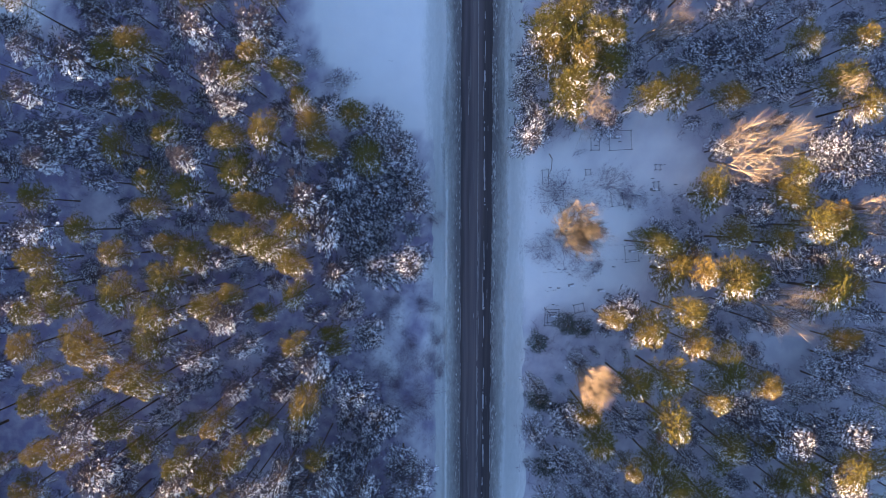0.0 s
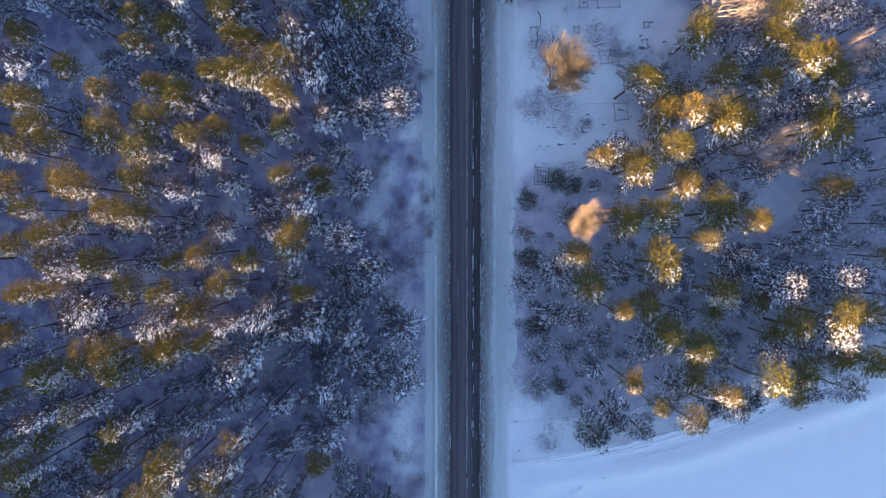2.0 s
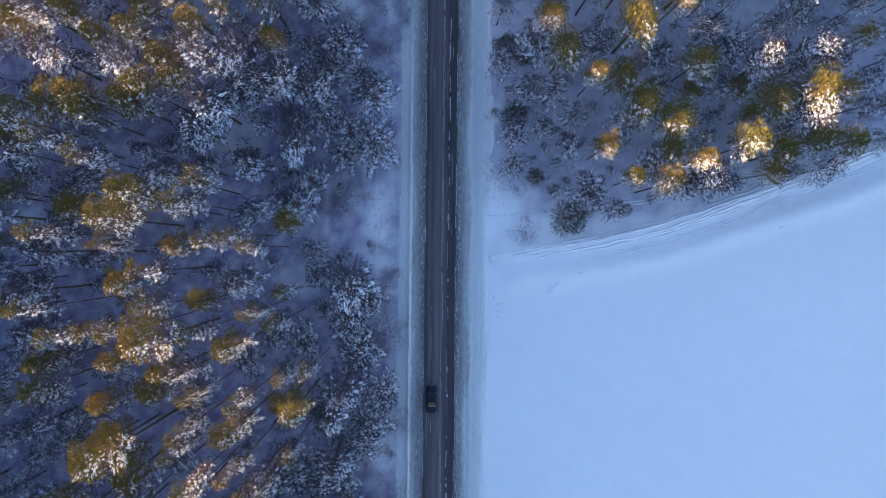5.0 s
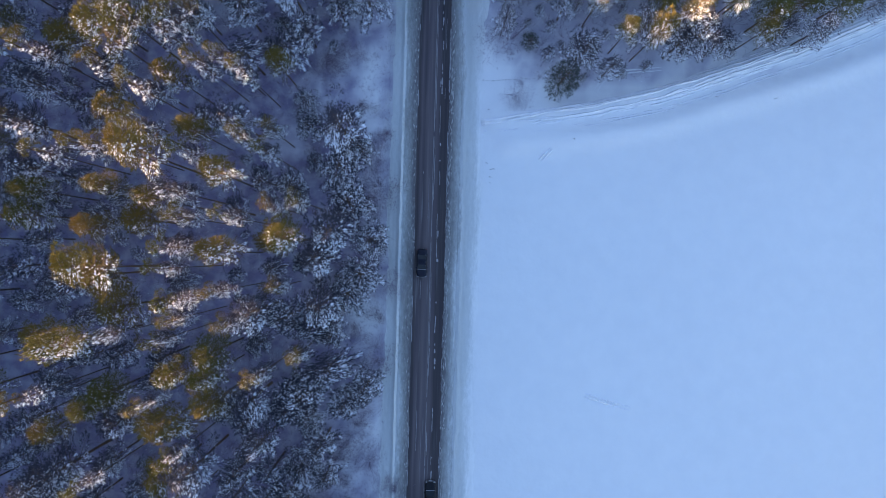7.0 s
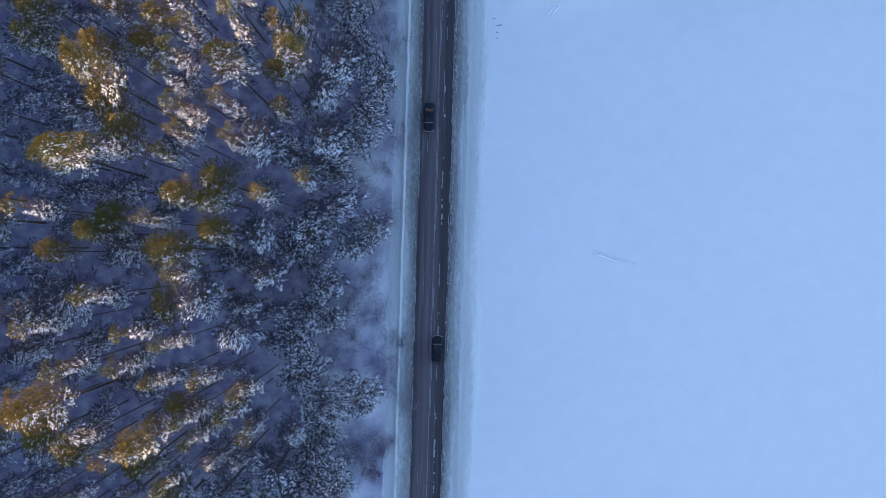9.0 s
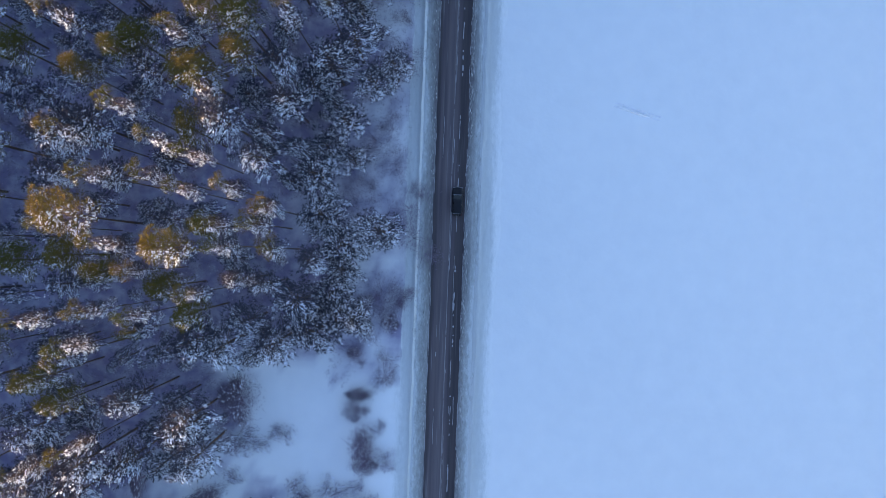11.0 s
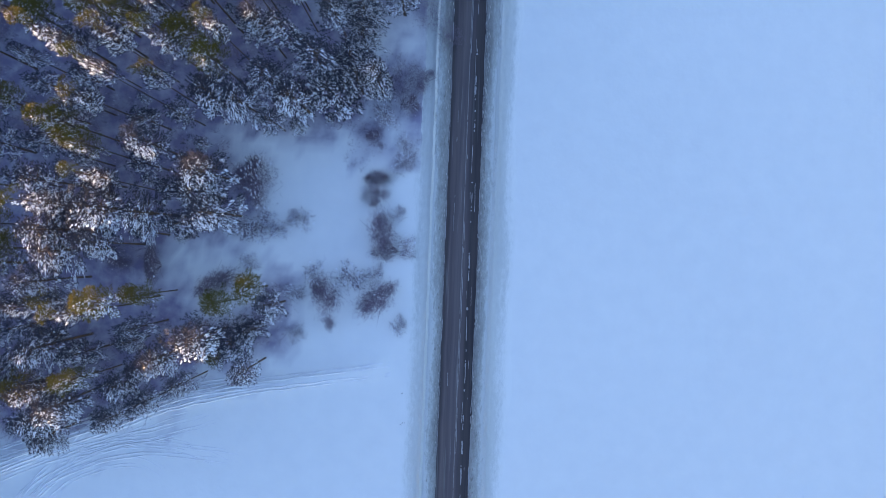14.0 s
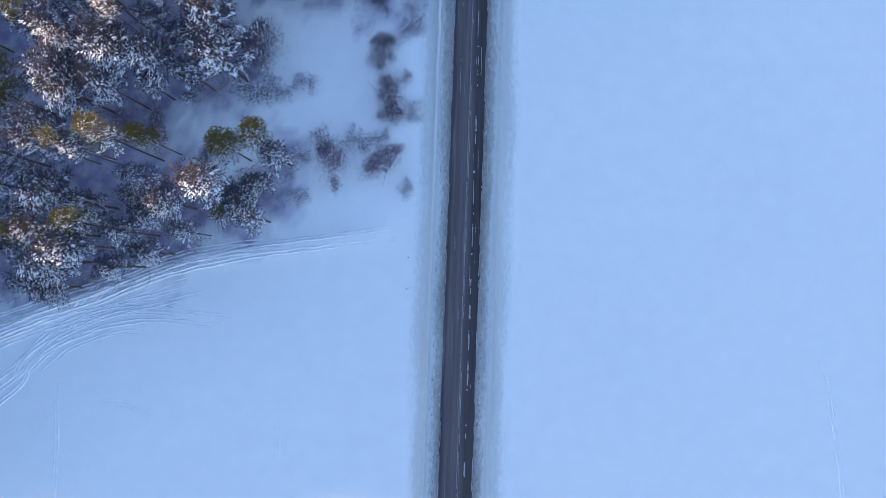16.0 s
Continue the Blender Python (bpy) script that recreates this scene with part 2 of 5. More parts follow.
# ---- mesh helpers ----
class Build:
    """Collects vertices and faces for one mesh."""
    def __init__(self):
        self.v, self.f = [], []

    def add(self, verts, faces):
        k = len(self.v)
        self.v.extend(verts)
        self.f.extend([tuple(i + k for i in face) for face in faces])

    def tube(self, p, q, r0, r1, sides=4):
        p, q = Vector(p), Vector(q)
        d = (q - p).normalized()
        u = d.orthogonal().normalized()
        w = d.cross(u)
        ring = [(math.cos(2 * math.pi * k / sides), math.sin(2 * math.pi * k / sides)) for k in range(sides)]
        verts = [p + r0 * (c * u + s * w) for c, s in ring] + [q + r1 * (c * u + s * w) for c, s in ring]
        self.add(verts, [(k, (k + 1) % sides, sides + (k + 1) % sides, sides + k) for k in range(sides)])

    def blade(self, p, q, width):
        """A tapered three-cornered leaf or twig from p to q."""
        p, q = Vector(p), Vector(q)
        d = q - p
        side = d.cross(Vector((rnd.uniform(-1, 1), rnd.uniform(-1, 1), rnd.uniform(-1, 1))))
        if side.length < 1e-6:
            return
        side = side.normalized() * width / 2
        self.add([p - side, p + side, q], [(0, 1, 2)])

    def lump(self, p, along, length, width, height):
        """A low lump of snow with an uneven outline."""
        p = Vector(p)
        along = Vector((along[0], along[1], along[2] * 0.6)).normalized()
        side = along.cross(Vector((0, 0, 1))).normalized()
        j = lambda: rnd.uniform(0.65, 1.25)
        low = Vector((0, 0, -0.3 * height))
        rim = [p + along * length * 0.5 * j() + low, p + along * length * 0.05 * j() + side * width * 0.5 * j(),
               p - along * length * 0.45 * j() + low, p + along * length * 0.05 * j() - side * width * 0.5 * j() + low]
        top = p + Vector((0, 0, height * j())) + along * length * rnd.uniform(-0.15, 0.15)
        self.add(rim + [top], [(0, 1, 4), (1, 2, 4), (2, 3, 4), (3, 0, 4)])

    def box(self, x0, y0, z0, x1, y1, z1):
        self.add([Vector(c) for c in ((x0, y0, z0), (x1, y0, z0), (x1, y1, z0), (x0, y1, z0), (x0, y0, z1), (x1, y0, z1), (x1, y1, z1), (x0, y1, z1))],
                 [(0, 3, 2, 1), (4, 5, 6, 7), (0, 1, 5, 4), (1, 2, 6, 5), (2, 3, 7, 6), (3, 0, 4, 7)])

    def mesh(self, name, mat, smooth=False):
        me = bpy.data.meshes.new(name)
        me.from_pydata([tuple(v) for v in self.v], [], self.f)
        me.materials.append(mat)
        if smooth:
            me.polygons.foreach_set("use_smooth", [True] * len(me.polygons))
        me.update()
        return me


rnd = random.Random(7)


def part(name, build, mat, parent=None, label="", smooth=False):
    ob = new(name, build.mesh(name, mat, smooth))
    if parent:
        ob.parent = parent
    if label:
        tagged(ob, label)
    return ob


def fbm(x, y, size):
    return noise.fractal(Vector((x / size, y / size, 0.0)), 1.0, 2.0, 4)


# the forest's outline, seen as the ground plan of its crowns
WEST_EDGE = [(-28.1, 33.5), (-24.1, 20.6), (-21.4, 17.5), (-14.4, 16.0), (-8.1, 10.6), (-7.3, 5.1), (-6.1, -4.4), (-16.1, -13.2), (-16.9, -19.7), (-17.0, -29.6), (-8.9, -35.5), (-6.6, -40.2), (-8.5, -48.2), (-18.1, -53.8), (-18.9, -59.4), (-11.3, -61.8), (-11.3, -69.0), (-11.7, -73.8), (-7.7, -77.9), (-5.5, -80.4), (-8.5, -86.8), (-12.3, -91.6), (-11.3, -97.9), (-7.6, -102.6), (-14.9, -108.2), (-14.7, -116.1), (-16.3, -118.8), (-14.6, -124.2), (-13.5, -131.2), (-14.9, -137.5), (-15.5, -141.3), (-15.3, -143.6), (-20.6, -144.5), (-39.0, -143.7), (-31.9, -148.8), (-30.9, -154.9), (-33.0, -158.8), (-41.3, -161.4), (-45.7, -167.6), (-35.5, -173.4), (-28.9, -165.5), (-25.0, -168.4), (-25.1, -174.6), (-26.4, -178.4), (-36.0, -181.0), (-42.4, -187.2), (-60.1, -190.5)]
EAST_EDGE = [(5.9, 33.0), (6.1, 11.5), (11.7, 11.5), (30.2, 6.9), (23.2, -2.7), (24.2, -10.0), (16.9, -12.4), (6.4, -15.7), (6.7, -38.9), (6.9, -38.6), (7.8, -47.5), (15.1, -50.7), (15.1, -54.8), (20.9, -54.8), (32.4, -53.3), (39.7, -50.0), (48.9, -50.0), (62.0, -44.3)]
WEST_WOOD = [(-28, 60), *WEST_EDGE, (-82, -196), (-82, 26), (-66, 30), (-58, 40), (-58, 60)]
EAST_WOOD = [(6, 60), *EAST_EDGE, (80, -38), (80, 60)]
# clearings: x, y, radius
CLEARINGS = [(49.6, -18.7, 5.5), (-58.9, 2.1, 3.5), (-36.4, -20.4, 3.2), (-50.1, -30.5, 2.5), (-32.6, -42.9, 5.5), (-22.7, -65.3, 3.5),
             (-64, -57, 3.0), (-21.8, -123.4, 4.0), (-56.4, -167.2, 6.0), (-49.0, -169.0, 6.0), (-43.5, -167.2, 6.0), (-38, -167.5, 4.5), (-48.6, -179.2, 3.0), (50.1, 15.9, 4.0), (27.5, 14.8, 5.0),
             (21.5, 6.0, 8.5), (16.0, -7.5, 8.0), (31.0, 9.5, 5.5), (24.0, -7.5, 5.0), (12.5, 8.5, 5.0)]


def inside(x, y, poly):
    hit = False
    for (xa, ya), (xb, yb) in zip(poly, poly[1:] + poly[:1]):
        if (ya > y) != (yb > y) and x < (xb - xa) * (y - ya) / (yb - ya) + xa:
            hit = not hit
    return hit


# ---- the ground: one sheet of snow to the horizon ----
def spread(near, far, step, edge):
    """Even steps over the stretch near..far, then wider and wider out to the edge on both sides."""
    mid = list(np.arange(near, far + 1e-6, step))
    out, d = [], step
    lo, hi = near, far
    low, high = [], []
    while hi < edge:
        d *= 1.35
        lo, hi = lo - d, hi + d
        low.append(lo), high.append(hi)
    return low[::-1] + mid + high


DRIFTS = [[(8, -61), (17, -60), (27, -58.2), (36, -56), (46, -52.5), (55, -49), (67, -44.5), (90, -34)],
          [(12, -64.5), (23, -63.4), (36, -61), (45, -57.8), (55, -54.6), (64, -51.8), (90, -41)],
          [(-95, -206), (-68, -196.3), (-60, -192.3), (-51.6, -189.1), (-43.4, -185.8), (-35, -183.8), (-26.7, -182.3), (-12, -179)]]


def off_line(x, y, line):
    """How far a place lies from a bent line."""
    best = 1e9
    for (xa, ya), (xb, yb) in zip(line, line[1:]):
        k = max(0.0, min(1.0, ((x - xa) * (xb - xa) + (y - ya) * (yb - ya)) / ((xb - xa) ** 2 + (yb - ya) ** 2)))
        best = min(best, math.hypot(x - xa - k * (xb - xa), y - ya - k * (yb - ya)))
    return best


def drift(x, y):
    z = 0.0
    if 8 < x < 85 and -72 < y < -35:
        z += 0.9 * math.exp(-(off_line(x, y, DRIFTS[0]) / 1.3) ** 2) + 0.8 * math.exp(-(off_line(x, y, DRIFTS[1]) / 1.5) ** 2)
    if -85 < x < -10 and -212 < y < -175:
        z += 0.5 * math.exp(-(off_line(x, y, DRIFTS[2]) / 1.4) ** 2)
    return z


def ground_height(x, y):
    z = 0.10 * fbm(x, y, 22.0) + 0.04 * fbm(x + 50, y, 5.0)
    near = max(0.0, min(1.0, (abs(x) - 4.6) / 3.5))
    return (z + drift(x, y)) * near - 0.35 * max(0.0, min(1.0, (4.7 - abs(x)) / 1.2))


def make_ground():
    xs, ys = spread(-80, 80, 1.0, 2500), spread(-235, 50, 1.25, 2500)
    b = Build()
    b.v = [(x, y, ground_height(x, y)) for y in ys for x in xs]
    n = len(xs)
    b.f = [(r * n + c, r * n + c + 1, (r + 1) * n + c + 1, (r + 1) * n + c) for r in range(len(ys) - 1) for c in range(n - 1)]
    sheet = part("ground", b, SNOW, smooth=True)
    shade_litter = sheet.data.attributes.new("shade_litter", "FLOAT", "POINT")
    # how much painted tree shade and litter each vertex takes; clearings take less
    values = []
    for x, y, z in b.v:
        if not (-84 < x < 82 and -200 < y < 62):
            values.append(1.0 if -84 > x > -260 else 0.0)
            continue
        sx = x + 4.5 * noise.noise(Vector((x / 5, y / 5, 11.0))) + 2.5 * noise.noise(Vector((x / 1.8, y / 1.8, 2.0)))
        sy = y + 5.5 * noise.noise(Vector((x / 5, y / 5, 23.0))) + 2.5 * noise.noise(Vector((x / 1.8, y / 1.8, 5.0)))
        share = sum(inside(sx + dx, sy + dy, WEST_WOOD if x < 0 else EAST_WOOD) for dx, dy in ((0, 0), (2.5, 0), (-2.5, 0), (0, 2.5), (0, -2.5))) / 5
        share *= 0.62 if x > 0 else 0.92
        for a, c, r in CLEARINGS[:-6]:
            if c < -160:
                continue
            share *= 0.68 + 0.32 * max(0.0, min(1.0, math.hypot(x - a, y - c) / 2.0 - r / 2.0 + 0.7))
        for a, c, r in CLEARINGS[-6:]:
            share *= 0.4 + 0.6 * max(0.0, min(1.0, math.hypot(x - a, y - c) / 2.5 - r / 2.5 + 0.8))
        # the verge beside the western wood takes mottled tree shade and brush litter too
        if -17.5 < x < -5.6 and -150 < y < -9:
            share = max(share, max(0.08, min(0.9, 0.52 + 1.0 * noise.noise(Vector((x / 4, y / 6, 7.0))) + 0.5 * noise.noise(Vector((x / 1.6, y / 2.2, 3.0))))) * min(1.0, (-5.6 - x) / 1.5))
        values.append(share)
    shade_litter.data.foreach_set("value", values)
    tagged(sheet, "smooth blue-shaded snow over field and forest floor", "snow", kind="structure")


make_ground()

Y0, Y1 = -420.0, 220.0


def strip(name, edges, mat, label, category, wobble=0.0, relief=0.0, step=0.8, grain=1.0, sink=None, mid=6):
    """A long band along the road: edges are (x, z) from one side to the other, with an uneven outline and surface."""
    fine = []
    for (xa, za), (xb, zb) in zip(edges, edges[1:]):
        for k in range(mid):
            fine.append((xa + (xb - xa) * k / mid, za + (zb - za) * k / mid))
    fine.append(edges[-1])
    b = Build()
    rows = int((60 + 240) / step)
    ys = [Y0, -330, -270] + [-240 + step * k for k in range(rows + 1)] + [100, 150, Y1]
    n = len(fine)
    for y in ys:
        for k, (x, z) in enumerate(fine):
            inside = 1.0 if 0 < k < n - 1 else 0.0
            dx = wobble * noise.noise(Vector((x * 0.7, y / 2.2, 3.0))) + 0.5 * wobble * noise.noise(Vector((x, y / 0.7, 8.0)))
            dz = relief * inside * (noise.noise(Vector((x * 1.6 / grain, y / (1.1 * grain), 1.0))) + 0.6 * noise.noise(Vector((x * 4 / grain, y / (0.45 * grain), 5.0))))
            b.v.append((x + dx, y, z + dz))
    b.f = [(r * n + c, r * n + c + 1, (r + 1) * n + c + 1, (r + 1) * n + c) for r in range(len(ys) - 1) for c in range(n - 1)]
    return tagged(part(name, b, mat, smooth=True), label, category, kind="structure")


# ---- the road and its ploughed edges ----
strip("road", [(-3.4, -0.02), (-1.2, 0.02), (0, 0.03), (1.2, 0.02), (3.4, -0.02)], ASPHALT,
      "dark wet asphalt of a two-lane country road in winter", "road", mid=3, step=2.0)
strip("shoulder_west", [(-4.75, 0.02), (-4.2, 0.10), (-3.2, 0.06), (-2.45, 0.012)], SLUSH,
      "grey gritty slush along the road edge", "slush", 0.10, 0.035)
strip("shoulder_east", [(2.5, 0.012), (3.1, 0.08), (3.7, 0.14), (4.2, 0.10), (4.75, 0.02)], SLUSH,
      "grey gritty slush and crumbled snow along the road edge", "slush", 0.14, 0.06)
strip("snow_bank_west", [(-7.2, -0.08), (-6.2, 0.05), (-5.3, 0.10), (-4.85, 0.26), (-4.6, 0.10), (-4.35, 0.0)], VERGE,
      "ploughed snow ridge beside the road", "snow bank", 0.12, 0.04)
strip("snow_bank_east", [(4.2, 0.0), (4.5, 0.14), (4.9, 0.22), (5.4, 0.12), (6.4, 0.07), (7.2, 0.06), (8.4, -0.08)], VERGE,
      "ploughed snow bank and packed verge beside the road", "snow bank", 0.18, 0.05)


def road_streaks():
    """Strips of packed snow left between the wheel tracks, and the worn centre line."""
    b = Build()
    for x, width, share, long in ((1.30, 0.36, 0.55, 1.5), (1.12, 0.12, 0.35, 3.0), (0.42, 0.10, 0.75, 5.0), (-2.42, 0.16, 0.6, 2.6), (2.46, 0.18, 0.7, 3.2),
                                  (-1.25, 0.10, 0.15, 3.0), (-0.35, 0.07, 0.12, 3.0), (1.80, 0.10, 0.12, 2.0)):
        y = -240.0
        while y < 60:
            length = long * (0.12 + 2.4 * rnd.random() ** 2.2)
            broad = width * rnd.uniform(0.35, 1.05)
            if rnd.random() < share:
                n = max(6, int(length / 0.12))
                left, right = [], []
                for k in range(n + 1):
                    taper = min(1.0, 0.55 + 6.0 * k / n, 0.55 + 6.0 * (n - k) / n)
                    at_y = y + length * k / n
                    w = broad * taper * (0.62 + 0.55 * noise.noise(Vector((x * 9, at_y * 1.3, 4))) + rnd.uniform(-0.14, 0.14)) + 0.01
                    cx = x + 0.10 * noise.noise(Vector((x * 5, at_y / 3, 2))) + rnd.uniform(-0.12, 0.12) * w
                    left.append((cx - w / 2, at_y)), right.append((cx + w / 2, at_y))
                verts = [Vector((p[0], p[1], 0.036)) for p in left] + [Vector((p[0], p[1], 0.036)) for p in right]
                tops = [Vector(((p[0] + q[0]) / 2, p[1], 0.046)) for p, q in zip(left, right)]
                m = n + 1
                b.add(verts + tops, [(k, 2 * m + k, 2 * m + k + 1, k + 1) for k in range(n)] + [(2 * m + k, m + k, m + k + 1, 2 * m + k + 1) for k in range(n)])
            y += length + 0.1 + 1.6 * rnd.random() ** 2
    tagged(part("snow_streak", b, PACKED), "thin packed snow streaks between the wheel tracks", "snow", kind="stuff")
    b = Build()
    y = -240.0
    while y < 60:
        length = rnd.uniform(4, 11)
        x = 0.24 + 0.02 * math.sin(y)
        b.box(x - 0.055, y, 0.033, x + 0.055, y + length, 0.038)
        y += length + rnd.choice((0.15, 0.3, 0.8))
    tagged(part("centre_line", b, LINE_PAINT), "worn white centre line on dark asphalt", "road marking", kind="structure")


road_streaks()


def slush_lumps():
    """Crumbs and slabs of snow that the plough and the tyres threw up beside the asphalt."""
    b = Build()
    for x0, spread_by, gap, big in ((2.90, 0.14, 0.75, 1.1), (3.15, 0.22, 0.70, 0.8), (2.62, 0.06, 0.9, 0.7), (3.6, 0.3, 1.2, 0.6), (-2.68, 0.08, 1.0, 0.7), (-3.1, 0.2, 1.2, 0.8), (-3.6, 0.25, 1.6, 0.6)):
        y = -240.0
        while y < 60:
            if noise.noise(Vector((x0, y / 5, 1.0))) > -0.25:
                x = x0 + rnd.uniform(-spread_by, spread_by) + 0.12 * noise.noise(Vector((x0 * 3, y / 4, 6.0)))
                z = 0.10 if abs(x) > 2.7 else 0.04
                b.lump((x, y, z), (rnd.uniform(-0.3, 0.3), rnd.choice((-1, 1)), 0.0), big * rnd.uniform(0.5, 1.5), big * rnd.uniform(0.16, 0.34), rnd.uniform(0.03, 0.09))
            y += gap * rnd.uniform(0.5, 1.8)
    tagged(part("slush_lump", b, CRUMBS), "lumps of soiled snow thrown up along the road edge", "slush", kind="stuff")


slush_lumps()


# ---- trees ----
SNOW_SIDE = Vector((0.28, -0.96, 0.0))       # the wind packed the snow on this flank of every crown


def tuft(b, p, way, size, count=4, wide=0.34):
    """A brush of needles: narrow leaves that fan out round one way."""
    for _ in range(count):
        d = way + Vector((rnd.uniform(-1, 1), rnd.uniform(-1, 1), rnd.uniform(-0.6, 0.8))) * 0.8
        b.blade(p, p + d * size * rnd.uniform(0.7, 1.25), size * wide)


def pine(name, label, height, radius, deep, snow, cap=0.35, boughs=34, clump=42, needles=None, category="pine tree", fine=1.0, even=0.0, drop=0.5):
    """A pine: a tapered trunk, whorls of boughs with twigs and needle brushes, a dense rounded top, and snow packed on one flank.
    deep: height of the crown in metres. cap: share of the crown that is dense top. fine: size of the lumps of snow. even: 1 spreads the snow all round.
    drop: how far below the top the first boughs stand."""
    thing = tagged(new(name), label, category)
    needles = needles or NEEDLES
    trunk, crown, load = Build(), Build(), Build()
    # boughs under a small green top get the shaded copy of the needle colour
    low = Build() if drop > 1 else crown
    lean = Vector((rnd.uniform(-0.4, 0.4), rnd.uniform(-0.4, 0.4), 0))
    at = lambda z: lean * (z / height) ** 2 + Vector((0, 0, z))
    steps = 6
    for k in range(steps):
        a, c = k / steps, (k + 1) / steps
        trunk.tube(at(height * a * 0.97), at(height * c * 0.97), 0.12 * (1 - a) + 0.03, 0.12 * (1 - c) + 0.03, 6)
    seed = Vector((rnd.uniform(0, 90), rnd.uniform(0, 90), 0))

    def loaded(p, away, u):
        """How likely snow lies at p: most on the windward flank, in patches, little on the very top."""
        flank = away.dot(SNOW_SIDE) * (1 - even) + 0.35 * even
        patch = 0.5 + 1.9 * noise.noise(p * 0.75 + seed)
        return snow * max(0.0, min(1.0, 0.22 + 1.15 * flank + 0.25 * u)) * max(0.0, min(1.3, patch + 0.35))

    angle = rnd.uniform(0, 6)
    for k in range(boughs):
        u = (k + 0.5) / boughs
        angle += 2.4 + rnd.uniform(-0.3, 0.3)
        out = Vector((math.cos(angle), math.sin(angle), 0))
        reach = radius * (0.30 + 0.70 * u ** 0.6) * rnd.uniform(0.66, 1.12)
        z = height - drop - (deep - drop) * u ** 0.85
        root, tip = at(z - 0.15 * reach), at(z) + out * reach + Vector((0, 0, 0.10 * reach - 0.25 * u))
        trunk.tube(root, tip, 0.038, 0.010, 3)
        side = Vector((-out.y, out.x, 0))
        count = max(4, int(reach / 0.30))
        for j in range(count):
            f = 0.28 + 0.72 * (j + 0.6) / count
            p = root.lerp(tip, f)
            for sgn in (-1, 1):
                long = rnd.uniform(0.30, 0.62) * (1.25 - 0.75 * f)
                q = p + (out * 0.75 + side * sgn * rnd.uniform(0.7, 1.1)) * long + Vector((0, 0, rnd.uniform(-0.05, 0.18)))
                tuft(low, p.lerp(q, 0.5), (q - p).normalized() * 0.7 + Vector((0, 0, 0.3)), 0.24, 3)
                tuft(low, q, (q - p).normalized() * 0.7 + Vector((0, 0, 0.35)), 0.26, 4)
                away = (q - at(q.z)) / max(0.5, radius)
                if rnd.random() < loaded(q, Vector((away.x, away.y, 0)), u):
                    long, wide = rnd.uniform(0.20, 0.56) * fine, rnd.uniform(0.11, 0.25) * fine
                    load.lump(p.lerp(q, 0.75) + Vector((0, 0, 0.13)), (q - p) + out * 0.5 * (1 - even) + side * rnd.uniform(-0.7, 0.7) * even, long, wide, rnd.uniform(0.07, 0.13))
                    for _ in range(rnd.choice((0, 1, 1, 2))):
                        load.lump(q + Vector((rnd.uniform(-0.22, 0.22), rnd.uniform(-0.22, 0.22), 0.12)), (q - p) + side * rnd.uniform(-0.4, 0.4), long * rnd.uniform(0.5, 0.9), wide * rnd.uniform(0.6, 0.9), 0.08)
        away = out * (reach / radius)
        if rnd.random() < 1.5 * loaded(tip, away, u):
            load.lump(tip - out * 0.2 + Vector((0, 0, 0.14)), out + Vector((0, 0, -0.25)), rnd.uniform(0.45, 0.8) * fine, rnd.uniform(0.22, 0.36) * fine, 0.13)
    for k in range(max(5, int(9 * cap / 0.35))):      # the dense top, heaped a little to the lee
        u = k / max(1, int(9 * cap / 0.35))
        angle += 2.4
        out = Vector((math.cos(angle), math.sin(angle), 0))
        big = radius * rnd.uniform(0.27, 0.39)
        c = at(height - big * 0.7 - deep * cap * u ** 1.3) + out * radius * rnd.uniform(0.5, 0.86) * u ** 0.6 - SNOW_SIDE * radius * 0.16 * u
        for _ in range(clump):
            z = rnd.uniform(-0.25, 1.0)
            a, r = rnd.uniform(0, 2 * math.pi), math.sqrt(max(0.0, 1 - z * z))
            d = Vector((r * math.cos(a), r * math.sin(a), z))
            p = c + Vector((d.x, d.y, d.z * 0.75)) * big * rnd.uniform(0.62, 1.08)
            tuft(crown, p, d * 0.8, 0.23, 4, 0.36)
            away = (p - at(p.z)) / radius
            if z > 0 and rnd.random() < 0.24 * loaded(p, Vector((away.x, away.y, 0)), 0.0):
                load.lump(p + Vector((0, 0, 0.14)), d, rnd.uniform(0.2, 0.42) * fine, rnd.uniform(0.13, 0.24) * fine, 0.09)
    part("trunk", trunk, BARK, thing, smooth=True)
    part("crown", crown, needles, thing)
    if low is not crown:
        part("lower_crown", low, SHADE_RIME_NEEDLES, thing, "grey lower boughs, rimed and coloured as in shade")
    if load.v:
        tagged(part("snow_load", load, TREE_SNOW, thing, "clumps of snow packed on the boughs"), kind="stuff")
    return thing


